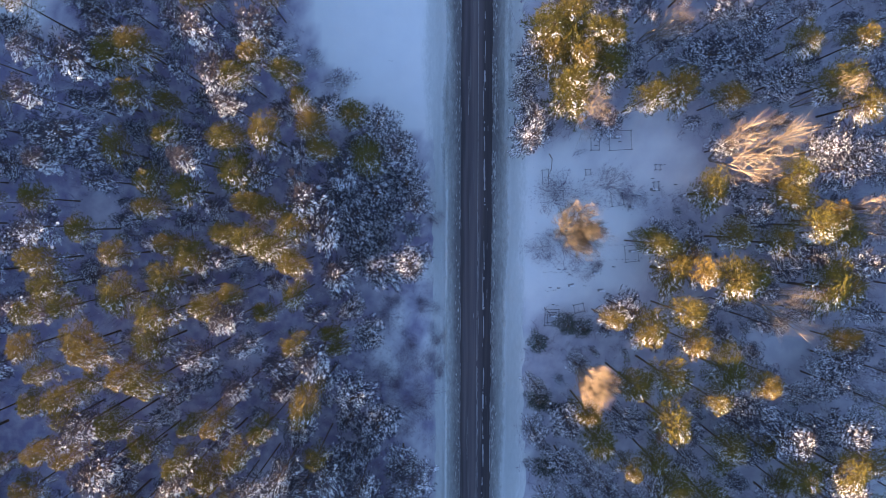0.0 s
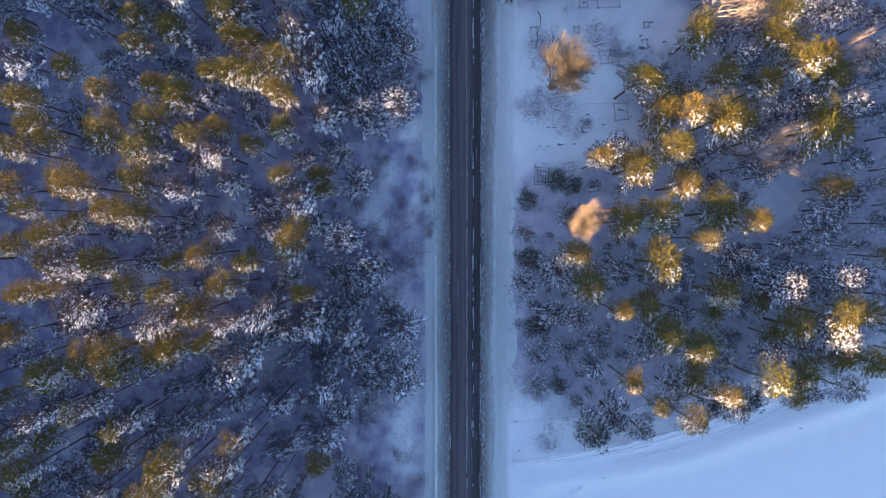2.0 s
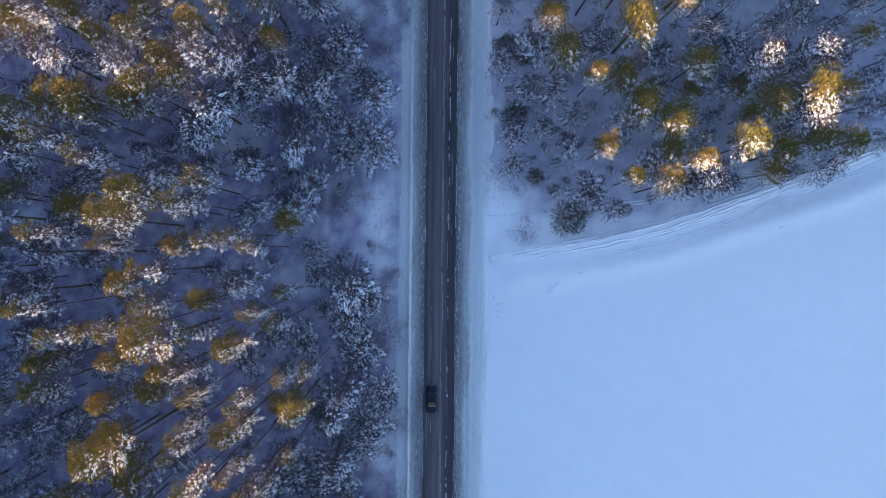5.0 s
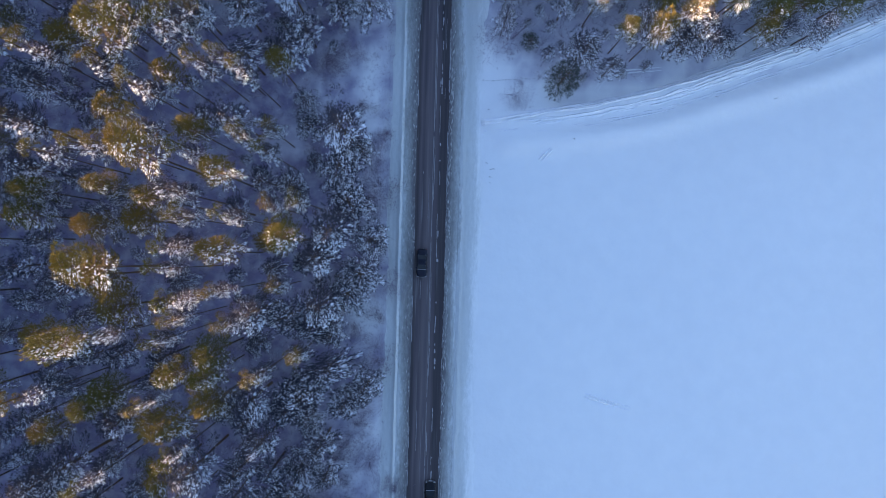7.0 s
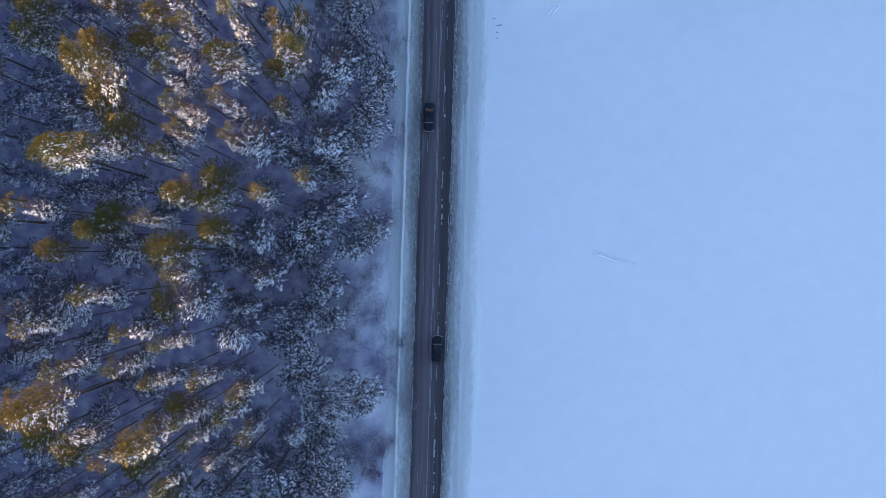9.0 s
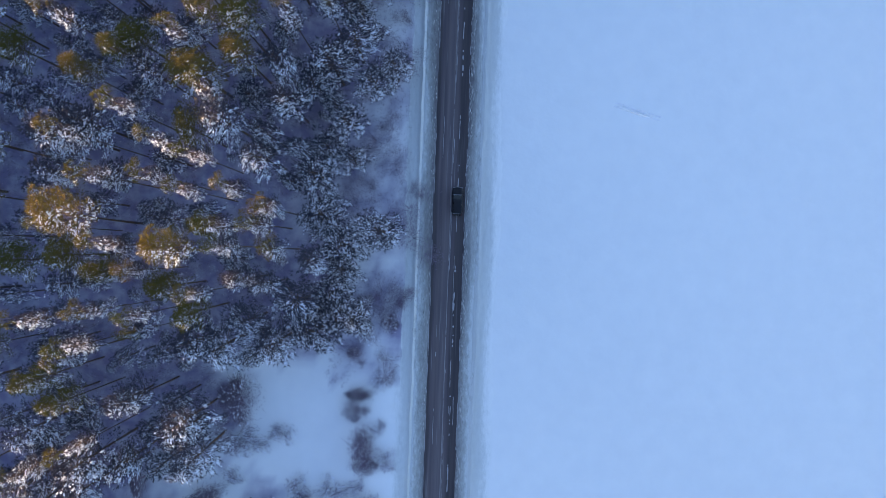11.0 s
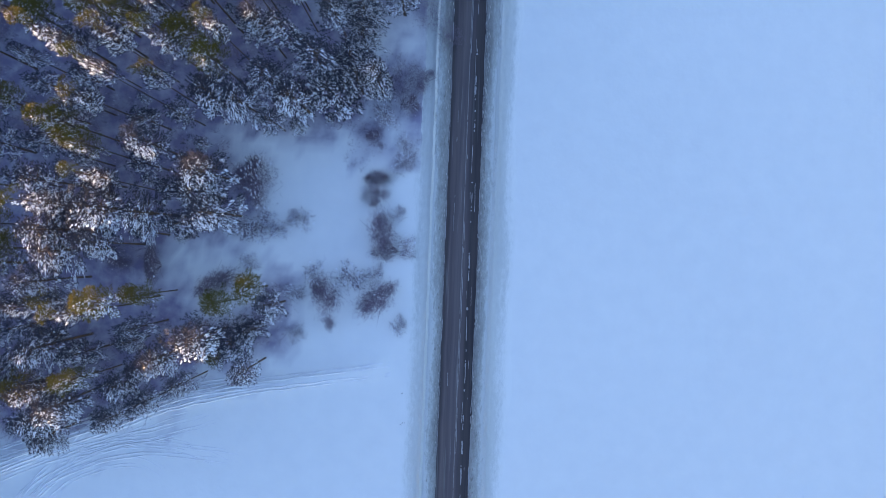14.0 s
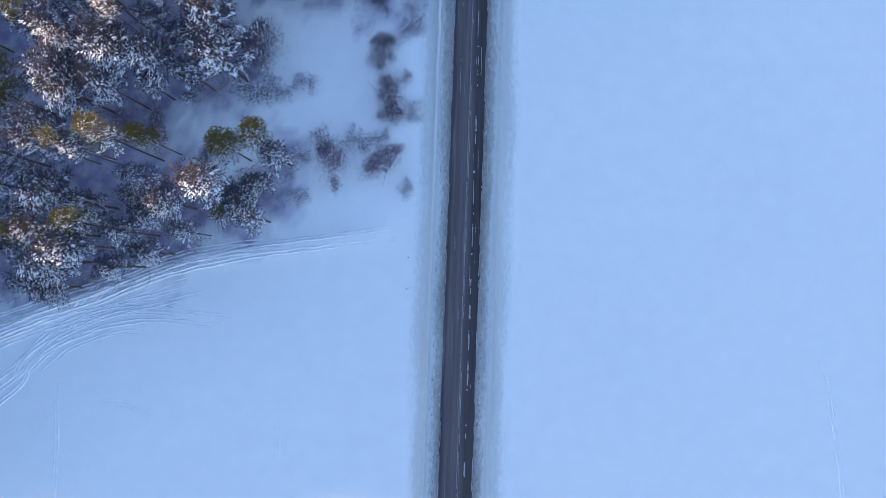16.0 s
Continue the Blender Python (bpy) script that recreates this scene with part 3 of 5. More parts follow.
def grow(b, p, way, length, radius, depth, spread_by, twigs, up=0.25):
    """A bare branch that forks, and ends in fine twigs."""
    bits = 3
    d = Vector(way).normalized()
    for k in range(bits):
        r0, r1 = radius * (1 - 0.35 * k / bits), radius * (1 - 0.35 * (k + 1) / bits)
        q = p + d * length / bits
        b[0].tube(p, q, r0, r1, 5 if radius > 0.05 else 3)
        if depth > 0 and k > 0 or depth == 1:
            for _ in range(2):
                turn = (d + spread_by * Vector((rnd.uniform(-1, 1), rnd.uniform(-1, 1), rnd.uniform(-0.3, 0.8)))).normalized()
                if depth > 1:
                    grow(b, q, turn, length * rnd.uniform(0.5, 0.75), r1 * 0.55, depth - 1, spread_by, twigs, up)
                else:
                    for _ in range(twigs):
                        t = (turn + 0.7 * Vector((rnd.uniform(-1, 1), rnd.uniform(-1, 1), rnd.uniform(-0.4, 0.8)))).normalized()
                        b[1].blade(q, q + t * length * rnd.uniform(0.5, 1.2), 0.015)
        p, d = q, (d + Vector((rnd.uniform(-0.2, 0.2), rnd.uniform(-0.2, 0.2), up * 0.3))).normalized()
    if depth > 1:
        grow(b, p, d, length * 0.7, radius * 0.6, depth - 1, spread_by, twigs, up)


def bare_tree(name, label, category, height, stems, bark, twig, depth=4, twigs=3, spread_by=0.75, open_by=0.28):
    thing = tagged(new(name), label, category)
    wood, fine = Build(), Build()
    for k in range(stems):
        a = 2 * math.pi * (k + rnd.random()) / stems
        tilt = open_by * rnd.uniform(0.4, 1.2) if stems > 1 else 0.05
        grow((wood, fine), Vector((0.15 * math.cos(a), 0.15 * math.sin(a), 0)), (tilt * math.cos(a), tilt * math.sin(a), 1), height * 0.42, 0.15, depth, spread_by, twigs)
    part("trunk", wood, bark, thing)
    tagged(part("crown", fine, twig, thing), kind="stuff")
    return thing


def shrub(name, label, height, stems, snow, radius, sprays, fine_by=0.010):
    """A bare bush: a few arching stems in a low uneven dome of sprays of fine twigs."""
    thing = tagged(new(name), label, "shrub")
    wood, fine, load = Build(), Build(), Build()
    for _ in range(stems):
        a = rnd.uniform(0, 2 * math.pi)
        r = radius * rnd.uniform(0.3, 0.9)
        tip = Vector((r * math.cos(a), r * math.sin(a), height * rnd.uniform(0.5, 0.95)))
        bend = tip * 0.45 + Vector((0, 0, 0.22 * height))
        wood.tube((0.08 * math.cos(a), 0.08 * math.sin(a), -0.1), bend, 0.016, 0.010, 3)
        wood.tube(bend, tip, 0.010, 0.004, 3)
    heads = []
    for _ in range(7):
        a, r = rnd.uniform(0, 2 * math.pi), radius * 0.72 * rnd.random() ** 0.5
        heads.append((r * math.cos(a), r * math.sin(a), radius * rnd.uniform(0.13, 0.30)))
    for _ in range(sprays):
        hx, hy, wide = rnd.choice(heads)
        x, y = hx + rnd.gauss(0, wide), hy + rnd.gauss(0, wide)
        a, u = math.atan2(y, x), min(1.2, math.hypot(x, y) / radius)
        p = Vector((x, y, height * max(0.12, 1 - 0.7 * u * u) * rnd.uniform(0.4, 1.0)))
        out = Vector((math.cos(a) * u, math.sin(a) * u, 0.5))
        for _ in range(4):
            way = out * 0.6 + Vector((rnd.uniform(-1, 1), rnd.uniform(-1, 1), rnd.uniform(-0.3, 0.6)))
            fine.blade(p, p + way * rnd.uniform(0.08, 0.22), fine_by)
        if rnd.random() < snow:
            load.lump(p + Vector((0, 0, 0.06)), out, rnd.uniform(0.10, 0.26), rnd.uniform(0.07, 0.15), 0.05)
    part("stem", wood, TWIG, thing)
    tagged(part("crown", fine, TWIG, thing), kind="stuff")
    if load.v:
        tagged(part("snow_load", load, TREE_SNOW, thing, "small clumps of snow caught in the twigs"), kind="stuff")
    return thing


TALL = [pine("pine_tree", "tall pine with olive-green top and snow packed on one flank", 17.0, r, d, sn, c, 36, 74, None, "pine tree", 0.74) for r, d, sn, c in
        ((2.7, 6.8, 0.95, 0.40), (2.5, 6.4, 1.20, 0.34), (2.9, 7.2, 0.65, 0.46), (2.6, 6.6, 1.0, 0.38), (2.4, 7.0, 1.3, 0.32), (2.8, 6.4, 0.5, 0.48), (2.6, 6.8, 0.8, 0.42))]
BARE_TOPPED = [TALL[k] for k in (0, 2, 3, 5, 6)]
CAPPED = [pine("snow_laden_pine_tree", "pine with a small olive-green top above boughs laden with snow", 17.0, r, d, sn, 0.27, 40, 60, None, "pine tree", 0.74, 0.3, 2.7) for r, d, sn in
          ((2.4, 6.8, 1.5), (2.2, 6.4, 1.3), (2.5, 7.2, 1.6), (2.3, 6.8, 1.7))]
# the lower kinds of pine have shade put into their needle colour
SNOWY = [pine("snowy_pine_tree", "dark green pine heavily loaded with clumps of snow", 14.5, r, d, sn, c, 38, 52, SHADE_RIME_NEEDLES, "pine tree", 0.82, 0.15) for r, d, sn, c in
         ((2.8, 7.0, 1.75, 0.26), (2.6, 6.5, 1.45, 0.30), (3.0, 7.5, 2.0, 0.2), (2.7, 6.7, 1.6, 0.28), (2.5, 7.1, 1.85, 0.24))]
FROSTED = [pine("frosted_pine_tree", "round grey-green pine sprinkled all over with fine snow", 11.0, r, d, sn, 0.34, 42, 46, SHADE_RIME_NEEDLES, "pine tree", 0.72, 0.75) for r, d, sn in
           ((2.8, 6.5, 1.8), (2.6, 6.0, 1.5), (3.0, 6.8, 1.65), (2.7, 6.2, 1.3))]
SLENDER = [pine("slender_pine_tree", "slender grey-green pine with snow on its outer boughs", 13.0, r, 6.5, sn, 0.26, 30, 30, SHADE_RIME_NEEDLES, "pine tree", 0.76, 0.3) for r, sn in ((2.2, 1.4), (2.0, 1.7), (2.4, 1.1), (2.1, 1.9))]
LOW = [pine("young_pine_tree", "low bushy young pine dusted with snow under taller trees", 9.0, 2.3, 6.0, sn, 0.25, 26, 26, SHADE_RIME_NEEDLES, "pine tree", 0.8, 0.4) for sn in (1.5, 1.8, 1.2)]
YOUNG = [pine("spruce_tree", "young dark green spruce with a little snow at the forest edge", 7.0, 2.6, 6.0, sn, 0.2, 44, 30, SPRUCE, "spruce tree", 0.7, 0.6) for sn in (0.12, 0.25, 0.4)]
BIRCHES = [bare_tree("birch_tree", "bare birch with pale trunk and golden sunlit twigs", "birch tree", 11.5, n, BIRCH, BIRCH_TWIG, 4, 1, 1.0, 0.38) for n in (2, 3)]
BUSHY = bare_tree("bushy_birch_tree", "many-stemmed bare birch with a round golden crown of twigs", "birch tree", 11.0, 11, BIRCH, BIRCH_TWIG, 4, 4, 0.8, 0.5)
ROWAN = bare_tree("rowan_tree", "small bare tree with rust-orange twigs among pines", "tree", 12.0, 2, BARK, RUST_TWIG, 3, 5)
SHRUBS = [shrub("shrub", "bare grey-brown shrub standing in the snow", 1.4, 12, sn, 1.5, n, 0.009) for n, sn in ((700, 0.0), (900, 0.0), (1100, 0.002))]
DENSE = [shrub("dense_shrub", "dense bare purple-brown bush standing in open snow", 1.8, 22, sn, 1.45, n, 0.011) for n, sn in ((2600, 0.012), (3200, 0.02), (2900, 0.03))]
SNOWY_SHRUB = shrub("snowy_shrub", "small bushy shrub with snow on its twigs", 1.0, 9, 0.26, 0.95, 480, 0.020)
MODELS = TALL + CAPPED + SNOWY + FROSTED + SLENDER + LOW + YOUNG + BIRCHES + [BUSHY, ROWAN] + SHRUBS + DENSE + [SNOWY_SHRUB]

standing, tall = [], []
used = set()


def set_up(ob, x, y, wide, high, group, turn=180.0):
    uneven = rnd.uniform(0.84, 1.19)
    m = Matrix.Translation((x, y, ground_height(x, y) - 0.05)) @ pose(0, 0, 0, 0, 0, rnd.uniform(-turn, turn)) @ Matrix.Diagonal((wide * uneven, wide / uneven, high, 1))
    if ob in used:
        ob = copy_thing(ob, m)
    else:
        used.add(ob)
        ob.matrix_basis = m
    tagged(ob, group=group)


def plant(kind, places):
    """Stand trees at places (x, y, height, radius of the crown), shrubs and bare trees at (x, y, radius)."""
    for x, y, *height, r in places:
        if height and -22 < x < 0 and y > -150:
            height[0] *= 0.84
        if kind == "G" and 6 < x < 24 and y > 12:
            height[0] = max(height[0], 14.2)
        if kind == "G":
            small = r < 1.6 and x < 0
            near = y > -45          # the northern pines carry less snow, those east of the road are broad
            set_up(rnd.choice(CAPPED if small and not near else BARE_TOPPED if near else TALL), x, y, max(0.75, min(1.3, (0.75 * r + 1.15) / (2.3 if x > 0 else 2.6))), height[0] / 17.0 * (1.08 if x > 0 else 1.0), "pines of the forest", 28)
            tall.append((x, y))
        elif kind == "S":
            wide = max(0.8, min(1.3, (0.7 * r + 1.0) / 2.7))
            if height[0] < 12.5 and x > -20:
                set_up(rnd.choice(FROSTED), x, y, wide, height[0] / 11.0, "frosted pines at the forest edge", 60)
            else:
                set_up(rnd.choice(SNOWY), x, y, wide, height[0] / 14.5, "snowy pines of the forest", 28)
            standing.append((x, y))
        elif kind == "D":
            set_up(rnd.choice(YOUNG), x, y, max(0.65, r / 2.5), rnd.uniform(0.75, 0.95) * max(0.6, min(1.0, r / 2.8)), "young spruces along the road")
            standing.append((x, y))
        elif kind == "B":
            if r < 1.9:
                set_up(ROWAN, x, y, 0.45 * r, 0.40 + 0.25 * r, "bare trees")
            else:
                k = min(1.0, r / 4.6)
                if x < 21 and y < 10:
                    set_up(BUSHY, x, y, 0.98 * k, 1.15, "bare trees")
                    continue
                set_up(rnd.choice(BIRCHES), x, y, 1.1 * k, 0.78 + 0.32 * k, "bare trees")
        else:
            if r < 1.55:
                set_up(SNOWY_SHRUB, x, y, r / 0.95, max(0.7, r / 1.2), "shrubs")
            else:
                set_up(rnd.choice(DENSE if y < -138 else SHRUBS), x, y, r / (1.6 if y < -138 else 1.5), r / 1.8, "shrubs")


plant("G", [(-46.7, 23.6, 13.0, 2.4), (-50.4, 23.2, 14.5, 2.4), (-30.4, 21.8, 14.5, 1.4), (-26.5, 19.9, 14.5, 1.4), (-32.9, 19.6, 14.5, 1.7), (-48.3, 17.8, 14.5, 1.7), (-25.0, 17.0, 14.5, 1.4), (-44.4, 17.0, 10.8, 1.7), (-18.4, 15.2, 12.3, 2.4), (-24.0, 13.5, 13.0, 2.7), (-43.8, 12.4, 12.7, 2.1), (-29.9, 12.0, 13.0, 2.1), (-35.5, 11.5, 13.5, 3.1), (-22.2, 10.2, 13.4, 1.5), (-51.3, 10.0, 13.3, 2.0), (-16.3, 9.1, 13.2, 2.4), (-34.3, 6.6, 14.4, 3.5), (-45.9, 5.6, 13.1, 2.2), (-41.4, 4.6, 14.0, 2.0), (-62.2, 3.3, 12.8, 2.1), (-32.2, 2.7, 14.7, 2.0), (-45.9, 1.9, 13.4, 2.1), (-30.0, 1.9, 15.4, 2.0), (-26.1, -0.3, 17.8, 2.0)])
plant("G", [(-56.1, -1.0, 13.8, 1.4), (-35.8, -1.6, 14.1, 1.5), (-31.9, -2.1, 15.9, 2.7), (-44.0, -3.1, 13.2, 1.4), (-28.4, -3.3, 18.1, 2.1), (-51.2, -4.6, 13.1, 2.1), (-40.7, -4.8, 14.0, 2.4), (-62.1, -5.3, 14.0, 2.4), (-25.8, -5.4, 18.6, 2.1), (-44.7, -8.2, 14.7, 2.1), (-60.8, -8.8, 14.0, 2.1), (-25.7, -9.8, 16.2, 1.7), (-34.4, -9.8, 16.4, 1.3), (-50.6, -10.5, 16.1, 2.4), (-57.5, -11.6, 15.6, 1.7), (-37.0, -11.7, 17.7, 2.4), (-29.9, -12.3, 16.2, 1.3), (-45.0, -12.8, 17.8, 2.4), (-21.4, -15.9, 14.3, 1.3), (-25.5, -16.4, 17.5, 1.4), (-56.6, -17.2, 15.0, 2.4), (-46.1, -17.2, 16.3, 2.0), (-53.0, -17.7, 17.3, 2.4), (-20.4, -18.1, 13.8, 1.3)])
plant("G", [(-60.8, -20.7, 15.2, 1.4), (-49.4, -20.8, 15.9, 2.0), (-45.4, -21.6, 17.8, 2.4), (-55.3, -22.6, 13.2, 1.7), (-57.9, -24.3, 17.2, 1.7), (-24.7, -25.2, 19.0, 2.4), (-36.0, -26.9, 18.5, 1.7), (-40.4, -28.0, 15.5, 1.4), (-29.8, -28.2, 18.5, 1.7), (-50.8, -28.2, 17.7, 1.7), (-32.7, -31.3, 19.4, 2.1), (-47.4, -31.8, 16.8, 1.3), (-55.5, -31.8, 18.2, 1.4), (-40.8, -32.0, 19.4, 1.7), (-61.6, -32.2, 16.0, 1.7), (-23.0, -32.4, 17.4, 1.3), (-37.9, -35.1, 18.6, 2.0), (-35.0, -38.5, 19.5, 1.5), (-39.1, -39.5, 19.7, 2.1), (-48.5, -40.3, 18.3, 2.5), (-42.2, -40.9, 19.5, 2.1), (-52.4, -41.5, 19.5, 2.1), (-46.8, -42.9, 19.3, 2.5), (-49.8, -46.5, 19.1, 1.5)])
plant("G", [(-44.9, -48.8, 19.2, 1.5), (-31.8, -51.9, 17.4, 1.5), (-39.3, -53.8, 20.2, 2.0), (-31.8, -54.6, 19.2, 1.4), (-49.3, -55.0, 18.1, 1.8), (-34.3, -55.2, 19.6, 1.4), (-21.7, -56.7, 17.1, 1.8), (-40.3, -57.0, 18.7, 2.1), (-26.5, -58.4, 17.7, 1.1), (-49.1, -58.7, 18.6, 1.5), (-29.1, -59.4, 17.7, 1.3), (-42.1, -60.1, 18.9, 1.0), (-34.4, -60.1, 19.0, 1.8), (-24.1, -60.1, 17.7, 1.0), (-35.8, -63.3, 19.2, 1.4), (-41.6, -64.6, 19.1, 2.0), (-21.7, -66.4, 17.1, 1.1), (-31.4, -67.2, 19.4, 2.0), (-36.4, -67.8, 20.1, 1.5), (-50.8, -68.1, 18.5, 1.0), (-24.0, -68.4, 19.7, 1.1), (-21.3, -69.9, 19.5, 1.1), (-42.4, -70.5, 19.0, 1.4), (-38.9, -70.6, 20.2, 1.4)])
plant("G", [(-30.0, -70.6, 19.2, 1.1), (-47.1, -71.5, 18.0, 1.5), (-34.7, -71.5, 20.6, 2.5), (-27.1, -73.1, 19.1, 2.0), (-41.6, -75.0, 20.2, 1.8), (-52.1, -75.7, 18.9, 1.8), (-17.3, -76.0, 17.7, 1.1), (-35.7, -76.5, 20.0, 1.8), (-20.4, -76.9, 18.7, 1.0), (-24.2, -78.8, 20.1, 1.1), (-52.5, -78.8, 18.9, 1.8), (-31.0, -78.9, 19.5, 1.4), (-37.9, -79.1, 19.8, 1.8), (-43.3, -80.3, 20.4, 1.8), (-18.9, -81.0, 18.9, 2.0), (-21.5, -81.6, 19.0, 2.0), (-31.3, -82.6, 19.7, 1.0), (-26.1, -83.1, 19.1, 2.0), (-32.3, -85.3, 18.8, 1.0), (-40.6, -85.5, 19.9, 2.1), (-43.8, -86.6, 19.6, 2.1), (-20.1, -87.5, 18.8, 1.0), (-25.6, -87.8, 19.2, 1.0), (-30.3, -88.9, 19.8, 1.4)])
plant("G", [(-41.4, -90.9, 19.1, 2.6), (-31.5, -91.7, 19.4, 1.1), (-25.1, -92.2, 19.5, 1.2), (-39.3, -93.8, 19.6, 1.2), (-50.3, -94.1, 17.9, 1.7), (-33.3, -94.3, 19.5, 1.1), (-44.6, -95.0, 19.4, 2.8), (-17.1, -96.4, 19.1, 1.0), (-28.8, -96.6, 19.8, 1.9), (-21.5, -98.9, 19.2, 1.5), (-32.2, -99.1, 20.2, 2.1), (-28.6, -99.3, 19.5, 1.9), (-48.2, -101.2, 19.1, 1.0), (-41.8, -102.0, 19.3, 1.9), (-35.0, -102.4, 19.2, 1.0), (-28.4, -103.2, 19.8, 1.7), (-44.1, -103.9, 18.7, 1.9), (-34.1, -105.8, 20.1, 2.8), (-48.6, -106.6, 19.0, 1.7), (-31.7, -109.1, 18.7, 1.0), (-41.1, -111.8, 18.0, 1.4), (-34.8, -113.4, 19.0, 1.7), (-46.9, -115.4, 19.1, 1.0), (-36.0, -116.1, 18.4, 1.0)])
plant("G", [(-32.1, -117.4, 17.8, 1.0), (-37.0, -120.2, 18.2, 1.0), (-43.7, -120.4, 18.3, 1.5), (-27.3, -121.5, 18.1, 1.2), (-32.8, -121.8, 17.9, 1.0), (-23.5, -123.5, 15.7, 1.5), (-24.3, -125.7, 17.3, 1.5), (-46.7, -125.8, 18.2, 2.8), (-29.0, -126.0, 18.2, 1.5), (-32.7, -126.3, 16.6, 1.7), (-50.5, -127.0, 17.8, 1.2), (-28.1, -128.7, 18.2, 1.2), (-23.0, -128.8, 16.9, 1.4), (-41.8, -129.0, 18.6, 1.4), (-34.3, -129.4, 18.5, 1.9), (-50.0, -130.6, 18.8, 2.1), (-40.1, -132.2, 17.6, 1.0), (-44.8, -132.7, 18.0, 1.9), (-37.3, -134.3, 18.3, 1.7), (-31.9, -134.7, 16.6, 0.8), (-43.7, -137.3, 20.2, 1.2), (-37.5, -137.4, 18.9, 1.0), (-33.5, -137.5, 17.5, 2.0), (-49.4, -138.4, 20.2, 1.2)])
plant("G", [(-40.9, -140.5, 14.5, 1.4), (-44.5, -141.4, 19.2, 1.4), (-48.8, -143.5, 14.5, 1.4), (-52.5, -146.6, 19.1, 2.0), (-49.1, -149.6, 19.0, 1.9), (-45.1, -154.1, 17.9, 0.9), (-51.6, -157.5, 18.8, 1.2), (-29.0, -167.6, 9.1, 2.0), (-42.6, -168.8, 14.6, 1.9), (-32.0, -169.4, 14.9, 2.0), (-45.2, -169.8, 15.8, 1.9), (-52.4, -169.9, 14.6, 1.5), (-49.5, -171.2, 14.8, 1.5), (-34.3, -178.1, 5.1, 0.9), (-50.5, -180.4, 12.0, 1.6), (9.5, 26.9, 12.3, 2.6), (15.6, 26.2, 12.3, 2.4), (53.6, 25.8, 11.8, 2.3), (45.4, 25.7, 11.8, 1.7), (11.9, 24.7, 12.3, 2.6), (13.7, 22.2, 13.0, 2.3), (17.5, 21.6, 13.0, 2.1), (50.9, 20.4, 13.0, 3.0), (27.7, 18.8, 13.0, 2.0)])
plant("G", [(35.0, 17.9, 11.8, 1.9), (23.0, 17.5, 12.7, 2.3), (12.0, 17.1, 12.3, 2.6), (54.1, 17.0, 12.1, 2.6), (45.5, 7.2, 11.8, 2.7), (33.3, 4.6, 11.2, 2.1), (45.3, 3.9, 11.6, 2.4), (50.3, 0.5, 12.3, 3.2), (46.7, -0.1, 14.3, 3.2), (52.2, -1.4, 12.3, 2.3), (36.8, -2.0, 11.4, 2.7), (23.9, -2.7, 13.9, 2.6), (43.0, -2.8, 11.3, 3.2), (28.1, -6.9, 11.3, 3.5), (31.7, -7.1, 13.2, 2.9), (36.1, -7.8, 15.2, 2.9), (39.4, -7.9, 11.7, 2.9), (49.5, -9.3, 14.3, 2.6), (53.5, -9.4, 11.5, 2.6), (28.4, -12.5, 14.6, 4.1), (18.8, -13.8, 13.3, 1.5), (23.9, -14.7, 14.8, 2.3), (30.8, -17.3, 13.9, 1.5), (54.6, -17.4, 8.4, 2.3)])
plant("G", [(35.6, -21.3, 13.7, 3.0), (26.1, -21.4, 15.1, 2.9), (39.2, -22.5, 15.2, 1.9), (21.2, -22.6, 15.0, 2.6), (33.1, -24.9, 14.2, 1.5), (15.5, -27.1, 14.2, 1.2), (62.3, -27.7, 9.1, 1.2), (27.2, -28.5, 15.3, 2.6), (17.2, -31.9, 13.6, 1.9), (36.9, -32.8, 11.2, 2.3), (25.9, -35.2, 11.6, 1.5), (45.1, -35.2, 5.8, 2.0), (21.7, -35.5, 13.3, 1.4), (58.9, -35.8, 9.4, 2.3), (54.1, -36.5, 13.5, 2.3), (37.0, -36.5, 7.6, 1.2), (48.8, -38.1, 11.0, 2.6), (29.0, -38.8, 12.8, 2.0), (46.2, -39.6, 8.3, 1.4), (34.1, -40.9, 12.1, 2.1), (56.6, -42.9, 9.8, 1.7), (60.6, -43.5, 10.7, 1.7), (42.4, -45.2, 11.0, 1.7), (49.8, -45.4, 10.9, 1.7)])
plant("G", [(23.3, -45.6, 13.4, 1.5), (33.1, -45.6, 11.0, 1.4), (36.2, -47.3, 10.8, 1.1), (48.0, -48.5, 10.4, 1.1), (27.7, -49.7, 11.7, 1.1), (31.2, -50.8, 10.7, 1.1)])
plant("S", [(-31.1, 26.8, 13.5, 3.6), (-38.3, 26.0, 13.5, 3.0), (-29.5, 24.7, 12.0, 3.0), (-60.0, 22.8, 14.5, 2.0), (-54.4, 22.0, 14.5, 2.9), (-36.1, 20.3, 14.5, 2.9), (-60.1, 16.9, 14.5, 2.0), (-34.6, 15.9, 12.9, 2.3), (-14.9, 14.2, 10.9, 2.7), (-58.2, 12.1, 13.5, 3.8), (-11.8, 10.7, 10.9, 3.2), (-40.2, 8.5, 13.5, 2.3), (-59.7, 8.4, 13.5, 2.3), (-20.5, 7.5, 10.9, 2.6), (-11.1, 5.7, 8.7, 2.9), (-15.6, 4.4, 10.9, 2.9), (-24.2, 3.1, 14.5, 2.6), (-9.5, 2.8, 10.8, 2.1), (-17.6, 1.0, 12.2, 2.9), (-22.5, -0.4, 12.1, 2.9), (-61.5, -0.5, 13.6, 2.3), (-17.7, -1.3, 12.5, 2.9), (-10.0, -5.8, 13.8, 3.5), (-14.5, -7.2, 13.4, 2.9)])
